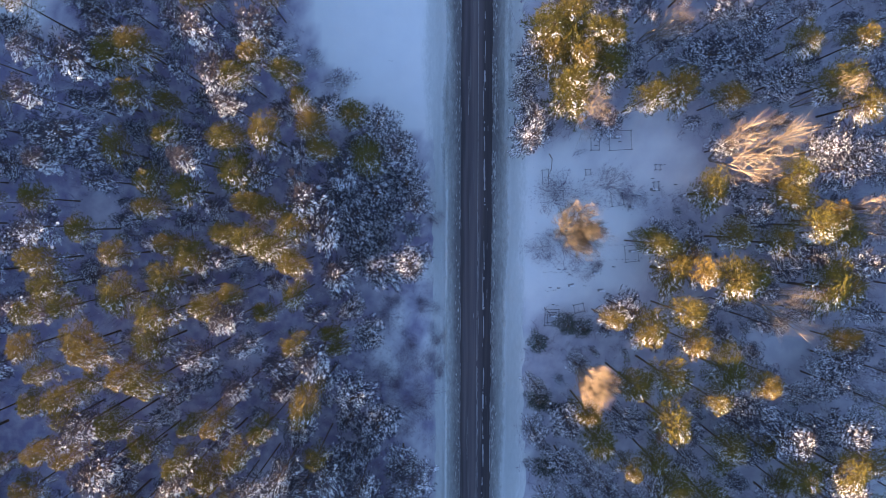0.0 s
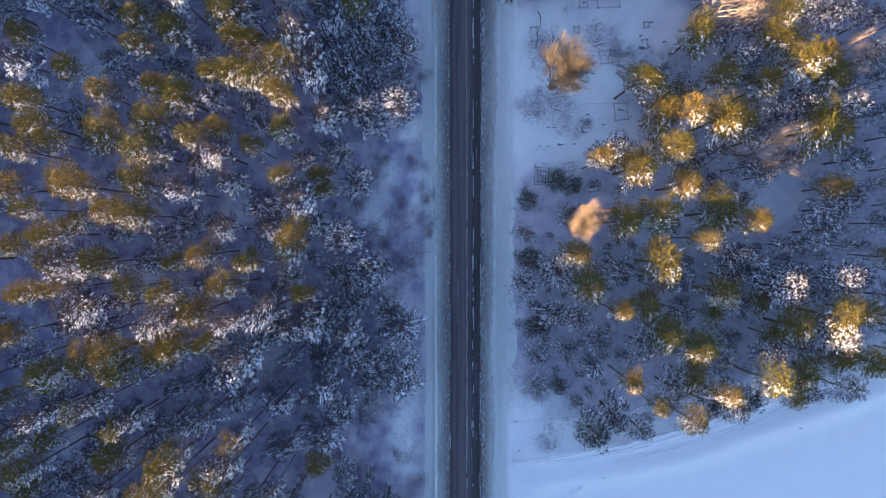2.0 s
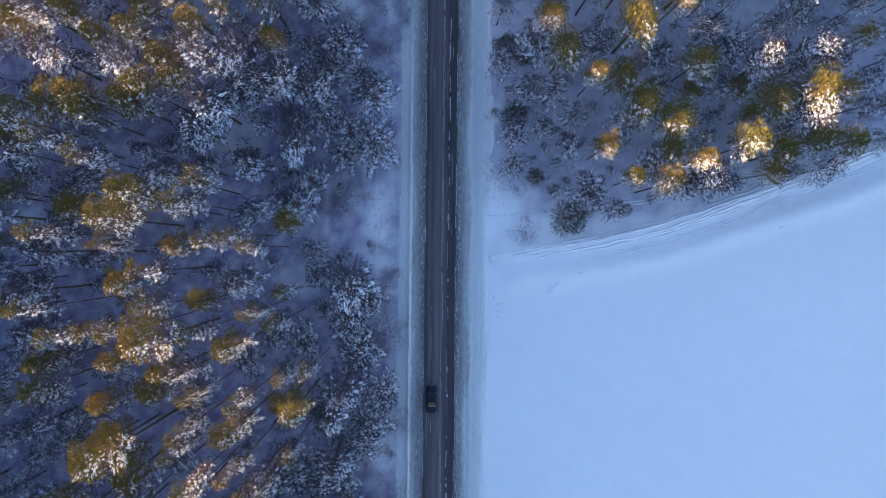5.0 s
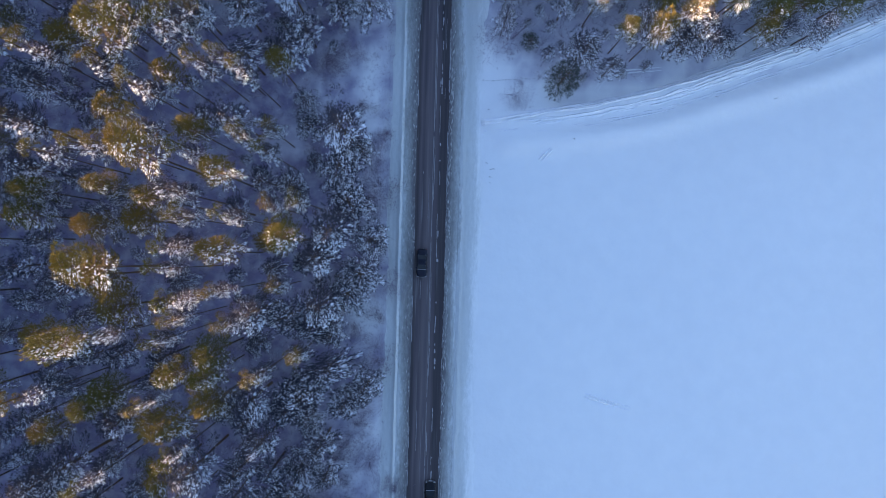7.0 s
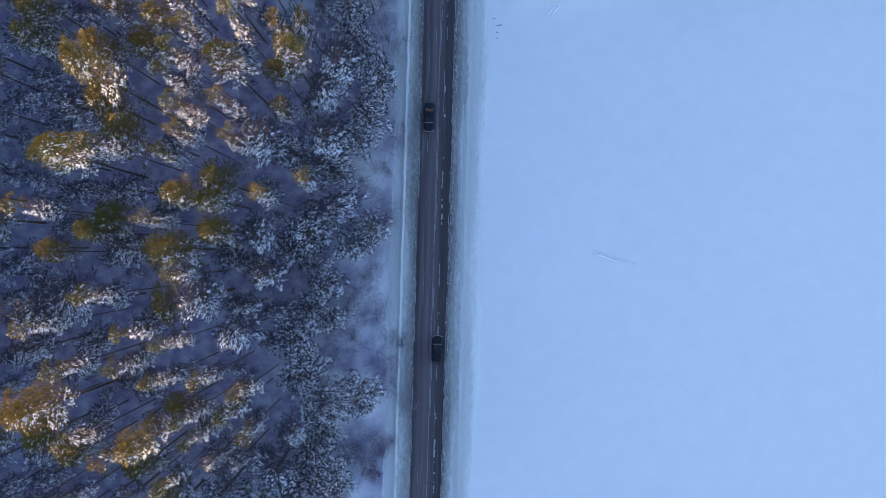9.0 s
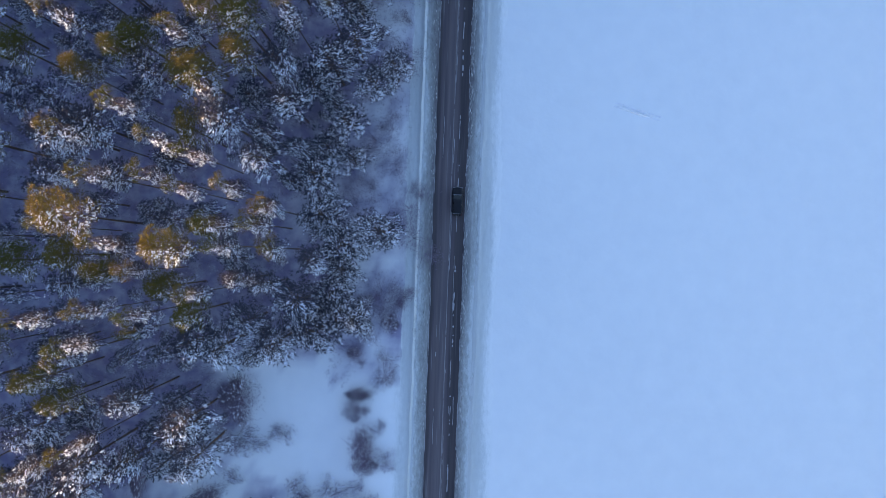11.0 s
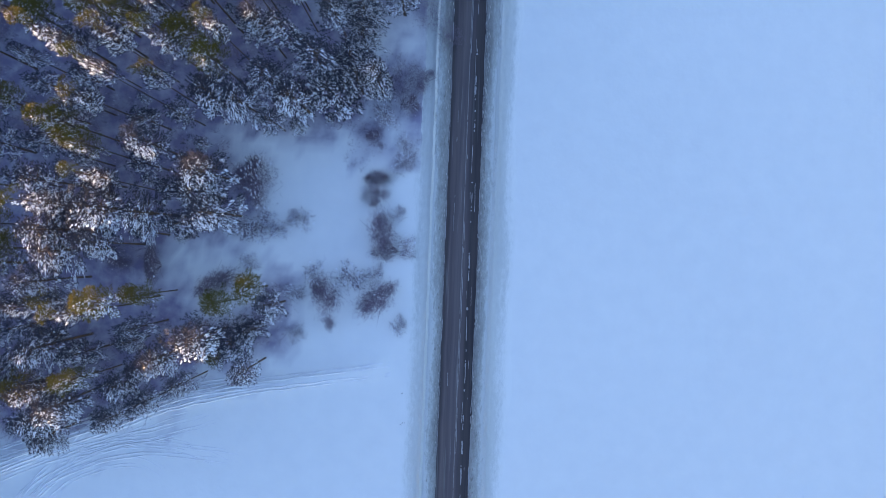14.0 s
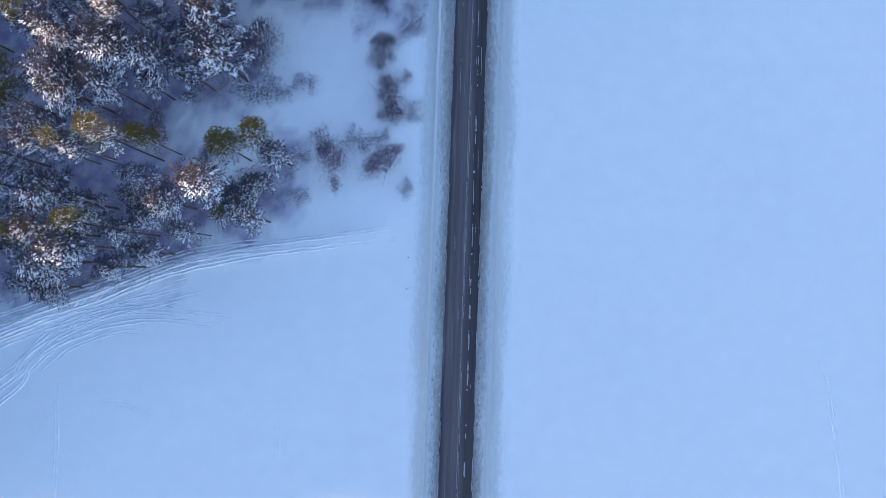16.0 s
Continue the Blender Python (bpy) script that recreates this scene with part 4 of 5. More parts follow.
plant("S", [(-20.5, -7.5, 13.2, 2.0), (-34.5, -13.2, 16.8, 2.3), (-16.4, -16.5, 11.5, 2.0), (-32.8, -17.3, 13.6, 2.3), (-39.2, -18.4, 14.8, 2.9), (-24.1, -19.2, 14.2, 2.6), (-28.8, -20.3, 13.9, 2.3), (-34.1, -23.4, 13.9, 2.3), (-27.5, -23.4, 13.7, 2.3), (-18.3, -24.8, 13.4, 2.3), (-55.3, -28.0, 15.3, 2.3), (-14.7, -30.1, 12.1, 2.9), (-53.5, -34.3, 16.0, 2.3), (-27.6, -34.5, 17.4, 2.3), (-31.5, -35.7, 19.9, 2.3), (-19.6, -35.8, 12.5, 2.9), (-11.6, -35.8, 13.3, 2.9), (-42.0, -35.8, 18.0, 2.1), (-22.4, -36.1, 13.8, 2.6), (-25.4, -37.7, 15.2, 2.9), (-17.2, -38.0, 15.7, 2.6), (-9.9, -38.2, 15.2, 2.7), (-31.7, -40.8, 16.9, 2.9), (-16.9, -42.0, 14.3, 2.6)])
plant("S", [(-21.1, -42.4, 11.7, 3.7), (-33.8, -43.8, 16.5, 2.9), (-10.1, -45.2, 13.6, 3.5), (-20.6, -45.6, 14.9, 3.7), (-56.1, -48.0, 18.8, 2.3), (-27.5, -48.3, 13.5, 2.3), (-37.5, -50.0, 15.0, 2.0), (-21.0, -53.6, 12.6, 2.6), (-26.7, -55.1, 13.5, 2.0), (-54.0, -61.1, 16.7, 2.1), (-27.2, -64.9, 16.0, 2.0), (-12.3, -65.4, 17.5, 3.4), (-54.7, -66.4, 16.7, 2.6), (-10.3, -67.9, 14.1, 2.0), (-13.4, -70.5, 14.8, 3.1), (-54.7, -72.4, 16.7, 2.3), (-31.8, -75.7, 20.6, 2.1), (-11.9, -75.7, 13.8, 3.1), (-13.7, -79.4, 18.1, 3.2), (-8.3, -80.9, 12.4, 2.1), (-15.0, -83.6, 17.8, 3.2), (-10.1, -85.9, 13.8, 2.7), (-47.2, -87.7, 17.5, 2.6), (-11.6, -89.0, 12.6, 2.7)])
plant("S", [(-14.9, -89.9, 17.5, 2.6), (-22.9, -90.6, 18.1, 2.3), (-19.7, -91.9, 14.7, 2.1), (-15.8, -93.0, 14.7, 2.9), (-13.5, -94.8, 14.5, 2.0), (-14.1, -99.5, 16.0, 3.0), (-8.5, -102.0, 13.6, 2.1), (-17.1, -103.0, 13.4, 2.9), (-24.1, -103.5, 14.2, 2.1), (-11.3, -104.5, 13.6, 2.3), (-19.9, -104.9, 13.5, 2.9), (-39.9, -106.1, 15.3, 2.6), (-22.3, -109.1, 14.0, 2.9), (-14.7, -110.4, 14.5, 2.0), (-30.7, -111.9, 17.5, 2.6), (-48.7, -112.9, 15.3, 2.6), (-25.4, -113.2, 13.8, 2.4), (-18.0, -114.1, 11.8, 3.2), (-51.4, -114.6, 17.8, 2.6), (-14.3, -115.6, 11.8, 2.4), (-25.6, -116.5, 15.9, 2.4), (-19.2, -117.7, 14.2, 3.1), (-52.4, -119.6, 15.6, 2.2), (-18.6, -124.0, 10.6, 3.4)])
plant("S", [(-9.9, -125.8, 12.5, 2.7), (-15.3, -127.8, 14.5, 3.4), (-18.2, -130.2, 16.5, 2.5), (-15.1, -131.5, 13.5, 2.5), (-27.6, -133.0, 15.1, 2.1), (-24.6, -133.5, 14.4, 2.1), (-16.8, -135.0, 12.5, 2.8), (-20.9, -135.9, 16.2, 3.7), (-15.7, -138.0, 14.5, 2.8), (-12.6, -138.1, 13.4, 1.7), (-27.6, -138.8, 13.8, 2.5), (-18.5, -140.2, 14.5, 3.4), (-23.3, -141.6, 13.4, 2.8), (-34.5, -141.8, 13.8, 2.8), (-30.6, -142.2, 13.1, 2.7), (-40.8, -149.2, 17.2, 2.8), (-34.3, -152.1, 15.2, 2.8), (-55.2, -154.0, 14.8, 2.5), (-36.3, -154.7, 14.4, 2.5), (-33.2, -157.3, 14.8, 2.8), (-46.9, -157.4, 17.2, 2.8), (-41.8, -157.7, 14.6, 2.2), (-53.6, -160.4, 15.6, 2.8), (-47.7, -162.1, 15.1, 2.5)])
plant("S", [(-52.5, -163.0, 15.2, 2.8), (-55.7, -167.3, 14.3, 2.3), (-26.2, -169.8, 9.3, 2.6), (-54.7, -170.6, 15.5, 2.3), (-29.1, -173.6, 6.7, 2.6), (-34.8, -174.1, 14.5, 2.8), (-32.6, -175.6, 5.4, 2.8), (-55.1, -175.9, 13.6, 2.8), (-39.8, -176.9, 13.1, 1.8), (-42.5, -178.8, 11.1, 2.0), (-37.4, -180.8, 10.6, 1.4), (-45.1, -181.1, 11.4, 2.7), (-54.0, -181.5, 15.2, 2.4), (-51.8, -183.1, 14.6, 2.4), (-42.6, -183.7, 9.9, 2.4), (-55.2, -185.4, 12.5, 2.7), (-46.6, -185.8, 10.8, 2.1), (39.8, 28.7, 10.2, 3.0), (33.7, 24.8, 10.2, 3.7), (38.5, 24.1, 10.2, 3.7), (7.7, 23.5, 10.2, 2.4), (44.1, 21.0, 10.2, 2.7), (6.7, 19.2, 10.2, 2.5), (7.4, 15.7, 10.2, 2.4)])
plant("S", [(7.3, 12.6, 10.2, 2.4), (50.0, 10.9, 10.2, 2.7), (53.0, 8.0, 12.2, 3.3), (31.5, -3.5, 10.2, 2.2), (49.9, -5.1, 10.2, 2.5), (55.6, -5.9, 10.2, 2.4), (21.3, -12.4, 10.2, 2.0), (54.7, -20.6, 10.2, 2.7), (53.2, -24.0, 10.2, 2.4), (49.1, -26.0, 9.4, 2.4), (38.9, -27.4, 11.2, 3.0), (13.6, -29.6, 10.2, 2.4), (42.8, -29.8, 10.2, 2.7), (49.3, -30.4, 10.2, 2.2), (39.6, -30.6, 10.2, 3.0), (58.7, -31.2, 10.2, 2.4), (55.0, -31.2, 10.2, 2.4), (47.0, -32.3, 10.2, 2.4), (51.8, -32.9, 10.2, 1.9), (13.0, -36.3, 10.2, 2.4), (16.2, -36.8, 12.1, 2.4), (55.1, -39.4, 10.2, 2.4), (19.6, -40.2, 10.2, 2.2), (26.7, -41.0, 10.2, 2.2)])
plant("S", [(46.2, -42.6, 10.2, 2.2), (30.9, -47.5, 10.2, 2.2), (56.9, -47.6, 10.2, 1.9), (51.2, -48.4, 10.2, 1.9), (39.0, -49.2, 10.2, 2.2), (36.6, -50.1, 10.2, 2.1), (22.0, -51.5, 10.2, 2.7)])
plant("G", [(12.8, 19.3, 14.5, 2.8), (9.2, 23.2, 14.0, 2.6), (12.0, 28.5, 14.5, 2.8), (17.5, 25.0, 14.0, 2.4)])
plant("D", [(14.2, -15.8, 2.0), (16.8, -16.7, 1.7), (9.9, -18.9, 2.7), (10.0, -28.1, 2.7), (12.6, -29.9, 2.0), (11.5, -38.8, 2.9), (15.0, -48.6, 2.4), (19.8, -55.1, 3.1)])
plant("B", [(24.9, 27.9, 4.4), (49.8, 18.6, 2.9), (15.9, 16.5, 4.2), (43.2, 11.8, 3.9), (37.1, 10.2, 4.4), (54.8, 1.0, 2.4), (13.6, -1.2, 3.4), (43.3, -11.5, 3.3), (15.8, -22.5, 3.1), (28.1, -32.0, 1.1), (28.5, -33.6, 1.1), (55.0, -43.2, 1.8)])
plant("H", [(-25.3, 25.6, 1.4), (-21.4, 22.2, 1.4), (-6.3, 0.9, 1.6), (-7.4, -13.0, 2.0), (-13.7, -13.5, 2.3), (-13.7, -14.8, 2.3), (-6.6, -17.9, 1.8), (-11.0, -18.4, 1.8), (-16.4, -18.9, 1.8), (-11.1, -21.5, 2.7), (-9.2, -23.0, 2.0), (-6.6, -23.2, 2.1), (-13.7, -24.8, 2.3), (-15.5, -26.0, 2.0), (-7.4, -27.6, 2.0), (-8.4, -29.5, 1.8), (-11.9, -30.4, 2.1), (-28.7, -45.6, 1.8), (-31.4, -46.5, 1.8), (-13.7, -51.8, 1.8), (-17.2, -54.0, 2.0), (-15.5, -54.4, 2.0), (-10.1, -59.8, 1.8), (-20.8, -60.7, 1.8)])
plant("H", [(-7.6, -65.1, 2.0), (-9.2, -67.0, 1.8), (-8.2, -72.2, 2.1), (-8.3, -74.1, 2.0), (-9.0, -75.8, 2.0), (-6.0, -87.2, 2.0), (-8.5, -92.6, 1.8), (-10.2, -95.3, 2.0), (-7.4, -99.7, 1.8), (-9.8, -108.5, 2.0), (-11.5, -111.6, 2.1), (-16.7, -112.2, 1.8), (-13.2, -113.9, 2.1), (-8.7, -115.6, 2.1), (-13.0, -118.3, 1.8), (-5.1, -119.0, 1.6), (-14.6, -121.4, 2.1), (-5.9, -122.0, 1.9), (-18.0, -124.1, 2.1), (-5.7, -126.4, 1.8), (-3.9, -128.9, 1.9), (-9.8, -135.2, 1.9), (-7.8, -135.3, 2.1), (-6.3, -136.0, 2.1)])
plant("H", [(-12.4, -137.4, 1.2), (-10.3, -138.0, 1.9), (-8.4, -139.5, 1.9), (-12.2, -141.4, 1.2), (-13.4, -144.9, 1.8), (-9.1, -145.2, 0.9), (-9.0, -148.3, 1.2), (-12.8, -150.1, 2.2), (-31.2, -152.1, 3.4), (-13.1, -153.1, 2.1), (-9.6, -156.0, 0.8), (-24.5, -157.4, 1.2), (-29.3, -157.6, 1.0), (-32.7, -158.6, 1.5), (-12.9, -159.1, 2.6), (-27.5, -159.2, 1.0), (-30.9, -159.4, 1.4), (-8.1, -161.1, 1.1), (-11.5, -161.6, 1.9), (-31.6, -164.1, 1.0), (-51.3, -164.4, 2.1), (-45.3, -165.1, 2.1), (-12.7, -165.1, 0.9), (-16.1, -165.7, 1.5)])
plant("H", [(-21.6, -165.9, 1.3), (-36.6, -166.5, 2.4), (-24.7, -168.4, 1.0), (-19.5, -169.7, 3.3), (-11.6, -169.8, 2.7), (-8.9, -172.7, 0.9), (-24.1, -174.7, 0.9), (20.6, 5.9, 2.5), (13.9, 5.8, 2.3), (25.2, 4.1, 2.3), (12.2, 3.2, 2.1), (10.8, -3.9, 1.6), (14.1, -4.0, 2.3), (18.6, -7.6, 1.8), (11.9, -48.3, 2.9), (12.8, -56.9, 2.0)])

def free(x, y, far, near):
    return all((x - a) ** 2 + (y - c) ** 2 >= far * far for a, c in standing) and all((x - a) ** 2 + (y - c) ** 2 >= near * near for a, c in tall)


def fill_woods():
    """Between the singled-out trees the forest is closed by lower pines."""
    for poly, (x0, x1, y0, y1), tries in ((WEST_WOOD, (-80, -6, -196, 44), 10000), (EAST_WOOD, (6, 70, -55, 44), 5000)):
        for _ in range(tries):
            x, y = rnd.uniform(x0, x1), rnd.uniform(y0, y1)
            if not inside(x, y, poly) or not inside(x + (2.2 if x < 0 else -2.0), y, poly) or any((x - a) ** 2 + (y - c) ** 2 < r * r for a, c, r in CLEARINGS):
                continue
            outer, east, edge = x < -57 or x > 57 or y > 30, x > 0, -19 < x < 17
            if not free(x, y, 3.9 if east else 5.2 if x < -63 else 3.5, 3.7 if east else 4.6 if x < -63 else 4.0 if outer else 3.2) or east and y > -33 and rnd.random() < (0.65 if x < 17 else 0.5):
                continue
            if outer and not east and rnd.random() < 0.45:
                set_up(rnd.choice(TALL), x, y, rnd.uniform(0.85, 1.1), rnd.uniform(0.78, 0.92), "pines of the forest", 28)
            elif edge or rnd.random() < (0.5 if east else 0.3):
                set_up(rnd.choice(FROSTED), x, y, rnd.uniform(0.65, 0.9), rnd.uniform(7.0, 10.0) / 11.0, "pines between the tall ones", 60)
            else:
                set_up(rnd.choice(SLENDER), x, y, rnd.uniform(1.1, 1.35) if x < -63 else rnd.uniform(0.8, 1.1), rnd.uniform(0.6, 0.78) if east else rnd.uniform(0.72, 0.98), "pines between the tall ones", 28)
            standing.append((x, y))
    # a lower storey under the gaps
    for poly, (x0, x1, y0, y1), skip in ((WEST_WOOD, (-62, -6, -190, 36), 0.45), (EAST_WOOD, (6, 60, -55, 36), 0.7)):
        for _ in range(3000):
            x, y = rnd.uniform(x0, x1), rnd.uniform(y0, y1)
            if not inside(x, y, poly) or any((x - a) ** 2 + (y - c) ** 2 < r * r * 1.2 for a, c, r in CLEARINGS):
                continue
            if not inside(x + (1.8 if x < 0 else -1.8), y, poly) or not free(x, y, 2.4, 2.1) or rnd.random() < skip * (0.2 if x > 0 and y < -33 else 1.0):
                continue
            k = rnd.uniform(0.55, 0.85)
            set_up(rnd.choice(LOW), x, y, k, k * rnd.uniform(0.75, 1.0), "young pines of the forest", 60)
            standing.append((x, y))


fill_woods()


def unseen_woods(name, x0, x1, y0, y1, step, low=14.6, tall=17.4):
    """The forest beyond the view, added as one mesh of plain pines."""
    b = Build()
    y = y0
    while y < y1:
        x = x0
        while x < x1:
            px, py, h = x + rnd.uniform(-2, 2), y + rnd.uniform(-2, 2), rnd.uniform(low, tall)
            b.tube((px, py, -0.2), (px, py, h * 0.95), 0.2, 0.04, 4)
            for _ in range(90):
                u = rnd.random()
                a, r = rnd.uniform(0, 6.28), 2.8 * (1 - u) ** 0.6 * rnd.random() ** 0.5
                p = Vector((px + r * math.cos(a), py + r * math.sin(a), h * (0.08 + 0.92 * u)))
                b.blade(p, p + Vector((math.cos(a) * 1.2, math.sin(a) * 1.2, rnd.uniform(-0.3, 0.8))), 1.7)
            x += step
        y += step
    tagged(part(name, b, DARK_NEEDLES), "dense pine forest added beyond the view", "forest", kind="stuff")


# unseen western belts, heights set to keep the sun off all but treetops
unseen_woods("distant_forest", -118, -81, -194, -148, 3.7, 14.1, 15.7)
unseen_woods("distant_forest", -118, -79, -148, -44, 3.7, 17.6, 18.8)
unseen_woods("distant_forest", -118, -81, -42, 4, 3.7, 9.7, 11.4)
unseen_woods("distant_forest", -118, -81, 4, 130, 3.7, 12.7, 14.1)
unseen_woods("distant_forest", -150, -118, -194, -28, 5.2, 13.0, 14.6)
unseen_woods("distant_forest", -150, -118, -28, 130, 5.2, 10.4, 12.0)
# unseen tall block that keeps the sun off the southern field
unseen_woods("distant_forest", -175, -86, -220, -195, 4.6, 19.0, 24.0)
unseen_woods("distant_forest", -84, -10, 60, 130, 5.5)
unseen_woods("distant_forest", 10, 120, 60, 130, 5.5)
unseen_woods("distant_forest", 84, 130, -30, 58, 5.5)


def undergrowth():
    """Bare saplings and brushwood on the forest floor and along its edge."""
    b, white = Build(), Build()
    for poly, (x0, x1, y0, y1), count in ((WEST_WOOD, (-82, -6, -196, 50), 11000), (EAST_WOOD, (6, 80, -55, 50), 2600), (None, (-18, -6.5, -150, -8), 4500)):
        for _ in range(count):
            x, y = rnd.uniform(x0, x1), rnd.uniform(y0, y1)
            if poly and not inside(x, y, poly) or noise.noise(Vector((x / 7, y / 7, 4.0))) < -0.2:
                continue
            if any((x - a) ** 2 + (y - c) ** 2 < r * r * 0.6 for a, c, r in CLEARINGS):
                continue
            root, h = Vector((x, y, ground_height(x, y) - 0.05)), (rnd.uniform(0.8, 3.2) if poly else rnd.uniform(0.3, 0.9))
            for _ in range(4):
                d = Vector((rnd.uniform(-0.6, 0.6), rnd.uniform(-0.6, 0.6), 1)) * h
                b.blade(root, root + d, 0.045 if poly else 0.014)
                for _ in range(4):
                    p = root + d * rnd.uniform(0.3, 0.9)
                    b.blade(p, p + Vector((rnd.uniform(-1, 1), rnd.uniform(-1, 1), rnd.uniform(0, 0.7))) * h * 0.45, 0.032 if poly else 0.013)
                if poly and rnd.random() < 0.25:
                    q = root + d * rnd.uniform(0.4, 1.0) + Vector((rnd.uniform(-0.7, 0.7), rnd.uniform(-0.7, 0.7), 0))
                    white.lump(q, (rnd.uniform(-1, 1), rnd.uniform(-1, 1), 0.05), rnd.uniform(0.10, 0.26), rnd.uniform(0.06, 0.12), 0.06)
    tagged(part("brushwood_snow", white, TREE_SNOW), "small clumps of snow caught in the brushwood", "snow", kind="stuff")
    tagged(part("undergrowth", b, TWIG), "bare brown saplings and brushwood in the snow", "brushwood", kind="stuff")


undergrowth()


# ---- ruts and small things on the snow ----
def smooth_line(points, step=0.6):
    """Points along a soft curve through the given ones."""
    out = []
    p = [points[0], *points, points[-1]]
    for k in range(1, len(p) - 2):
        a, b_, c, d = (Vector((*q, 0)) for q in p[k - 1:k + 3])
        n = max(2, int((c - b_).length / step))
        for i in range(n):
            t = i / n
            out.append(0.5 * (2 * b_ + (c - a) * t + (2 * a - 5 * b_ + 4 * c - d) * t * t + (3 * b_ - a - 3 * c + d) * t ** 3))
    return out


def rut(points, offsets=(-0.8, 0.8), high=0.24):
    """Wheel ruts: two low crests of pushed-up snow beside each wheel's track."""
    b = Build()
    line = smooth_line(points)
    for off in offsets:
        for crest in (-0.24, 0.24):
            rows = []
            for k, p in enumerate(line):
                d = (line[min(k + 1, len(line) - 1)] - line[max(k - 1, 0)]).normalized()
                n = Vector((-d.y, d.x, 0))
                c = p + n * (off + crest * (1 + 0.4 * noise.noise(p * 0.3 + Vector((5, off, 0)))) + 0.16 * noise.noise(p * 0.35))
                w = 0.20 + 0.07 * noise.noise(p * 1.3 + Vector((9, 0, 0)))
                fade = min(1.0, (k + 1) / min(26, 0.5 * len(line)), (len(line) - k) / min(26, 0.5 * len(line)))
                h = 0.85 * fade * high * (0.75 + 0.9 * noise.noise(p * 0.5 + Vector((0, crest * 30, off * 9))))
                g = ground_height(c.x, c.y)
                rows.append((c - n * w + Vector((0, 0, g - 0.04)), c + Vector((0, 0, g + h - 0.02)), c + n * w + Vector((0, 0, g - 0.04))))
            b.add([v for r in rows for v in r], [f for k in range(len(rows) - 1) for f in
                  ((3 * k, 3 * k + 1, 3 * k + 4, 3 * k + 3), (3 * k + 1, 3 * k + 2, 3 * k + 5, 3 * k + 4))])
    tagged(part("wheel_rut", b, RUT_SNOW, smooth=False), "wheel rut pressed into the snow of the field", "rut", kind="structure")


TRACKS = (
    # wheel tracks that swing from the road along the edge of the eastern wood
    ([(6.7, -62.7), (17.5, -60.4), (31.1, -57.4), (43.0, -53.8), (57.7, -48.2), (73.2, -41.2), (90, -33)], (-0.75, 0.75), 0.26),
    ([(12, -60.8), (24, -59.2), (36.1, -56.0), (45.4, -52.4), (54.7, -48.7), (67, -43.6), (88, -34)], (-0.7, 0.7), 0.20),
    ([(16, -61.9), (26.5, -60.2), (39.2, -57.0), (52.9, -52.0), (66.7, -46.6), (88, -37)], (-0.7, 0.7), 0.20),
    ([(25.5, -56.8), (27.5, -53.6), (31.5, -52.4), (37, -51.8)], (0.0,), 0.20),
    # tracks on the southern field, some of them arcs of turning
    ([(-90, -206), (-67.9, -196.4), (-60.5, -193.2), (-53.1, -190.2), (-43.2, -186.0), (-31.6, -183.0), (-18.4, -180.8), (-9, -179.2)], (-0.75, 0.75), 0.24),
    ([(-90, -202), (-68, -194.3), (-59.8, -191.3), (-50, -187.7), (-42, -184.4), (-34, -182.6), (-25, -181.6)], (-0.7, 0.7), 0.26),
    ([(-88, -208), (-67.9, -197.6), (-60.5, -194.4), (-53.1, -191.8), (-43.2, -187.4), (-33, -184.6)], (-0.7, 0.7), 0.18),
    ([(-90, -222), (-67.2, -205.5), (-63.8, -200.8), (-60.3, -197.5), (-52.6, -194.1), (-43.9, -192.8), (-30.8, -193.7)], (-0.75, 0.75), 0.22),
    ([(-85, -218), (-66, -202.5), (-60, -196.4), (-52, -192.5), (-44, -190.3), (-34, -187)], (-0.7, 0.7), 0.20),
    ([(-70, -194.8), (-62, -194.4), (-55.4, -193.4), (-48.8, -192.0), (-40.3, -192.4), (-32.6, -195.4)], (-0.6, 0.6), 0.16),
    ([(-60.1, -199.4), (-58.6, -196.0), (-55.5, -191.7), (-52.4, -188.3)], (-0.6, 0.6), 0.16),
    ([(-66, -207), (-60, -199.5), (-54, -195.8), (-47, -194.8), (-42, -197.5)], (-0.7, 0.7), 0.16),
    ([(-56.5, -208.6), (-54.5, -207.4), (-51.3, -205.8), (-47.9, -206.1), (-44.4, -207.8), (-41.5, -210)], (-0.25, 0.25), 0.10),
    ([(-58.4, -230), (-58.2, -213.1), (-58.9, -203.4), (-57.6, -196.8)], (0.0,), 0.14),
    ([(-26.0, -217.5), (-25.6, -211.0), (-25.9, -205.5)], (-0.6, 0.6), 0.08),
    ([(56.5, -232), (55.5, -214.3), (53.5, -199.9), (51.5, -189.4)], (0.0,), 0.12),
    # short scrapes in the snow
    ([(17.2, -67.2), (18.0, -66.4), (19.3, -65.0)], (0.0,), 0.55),
    ([(25.2, -104.3), (28.6, -105.3), (33.2, -106.6)], (0.0,), 0.40),
)
for line, offsets, high in TRACKS:
    rut(line, offsets, high)


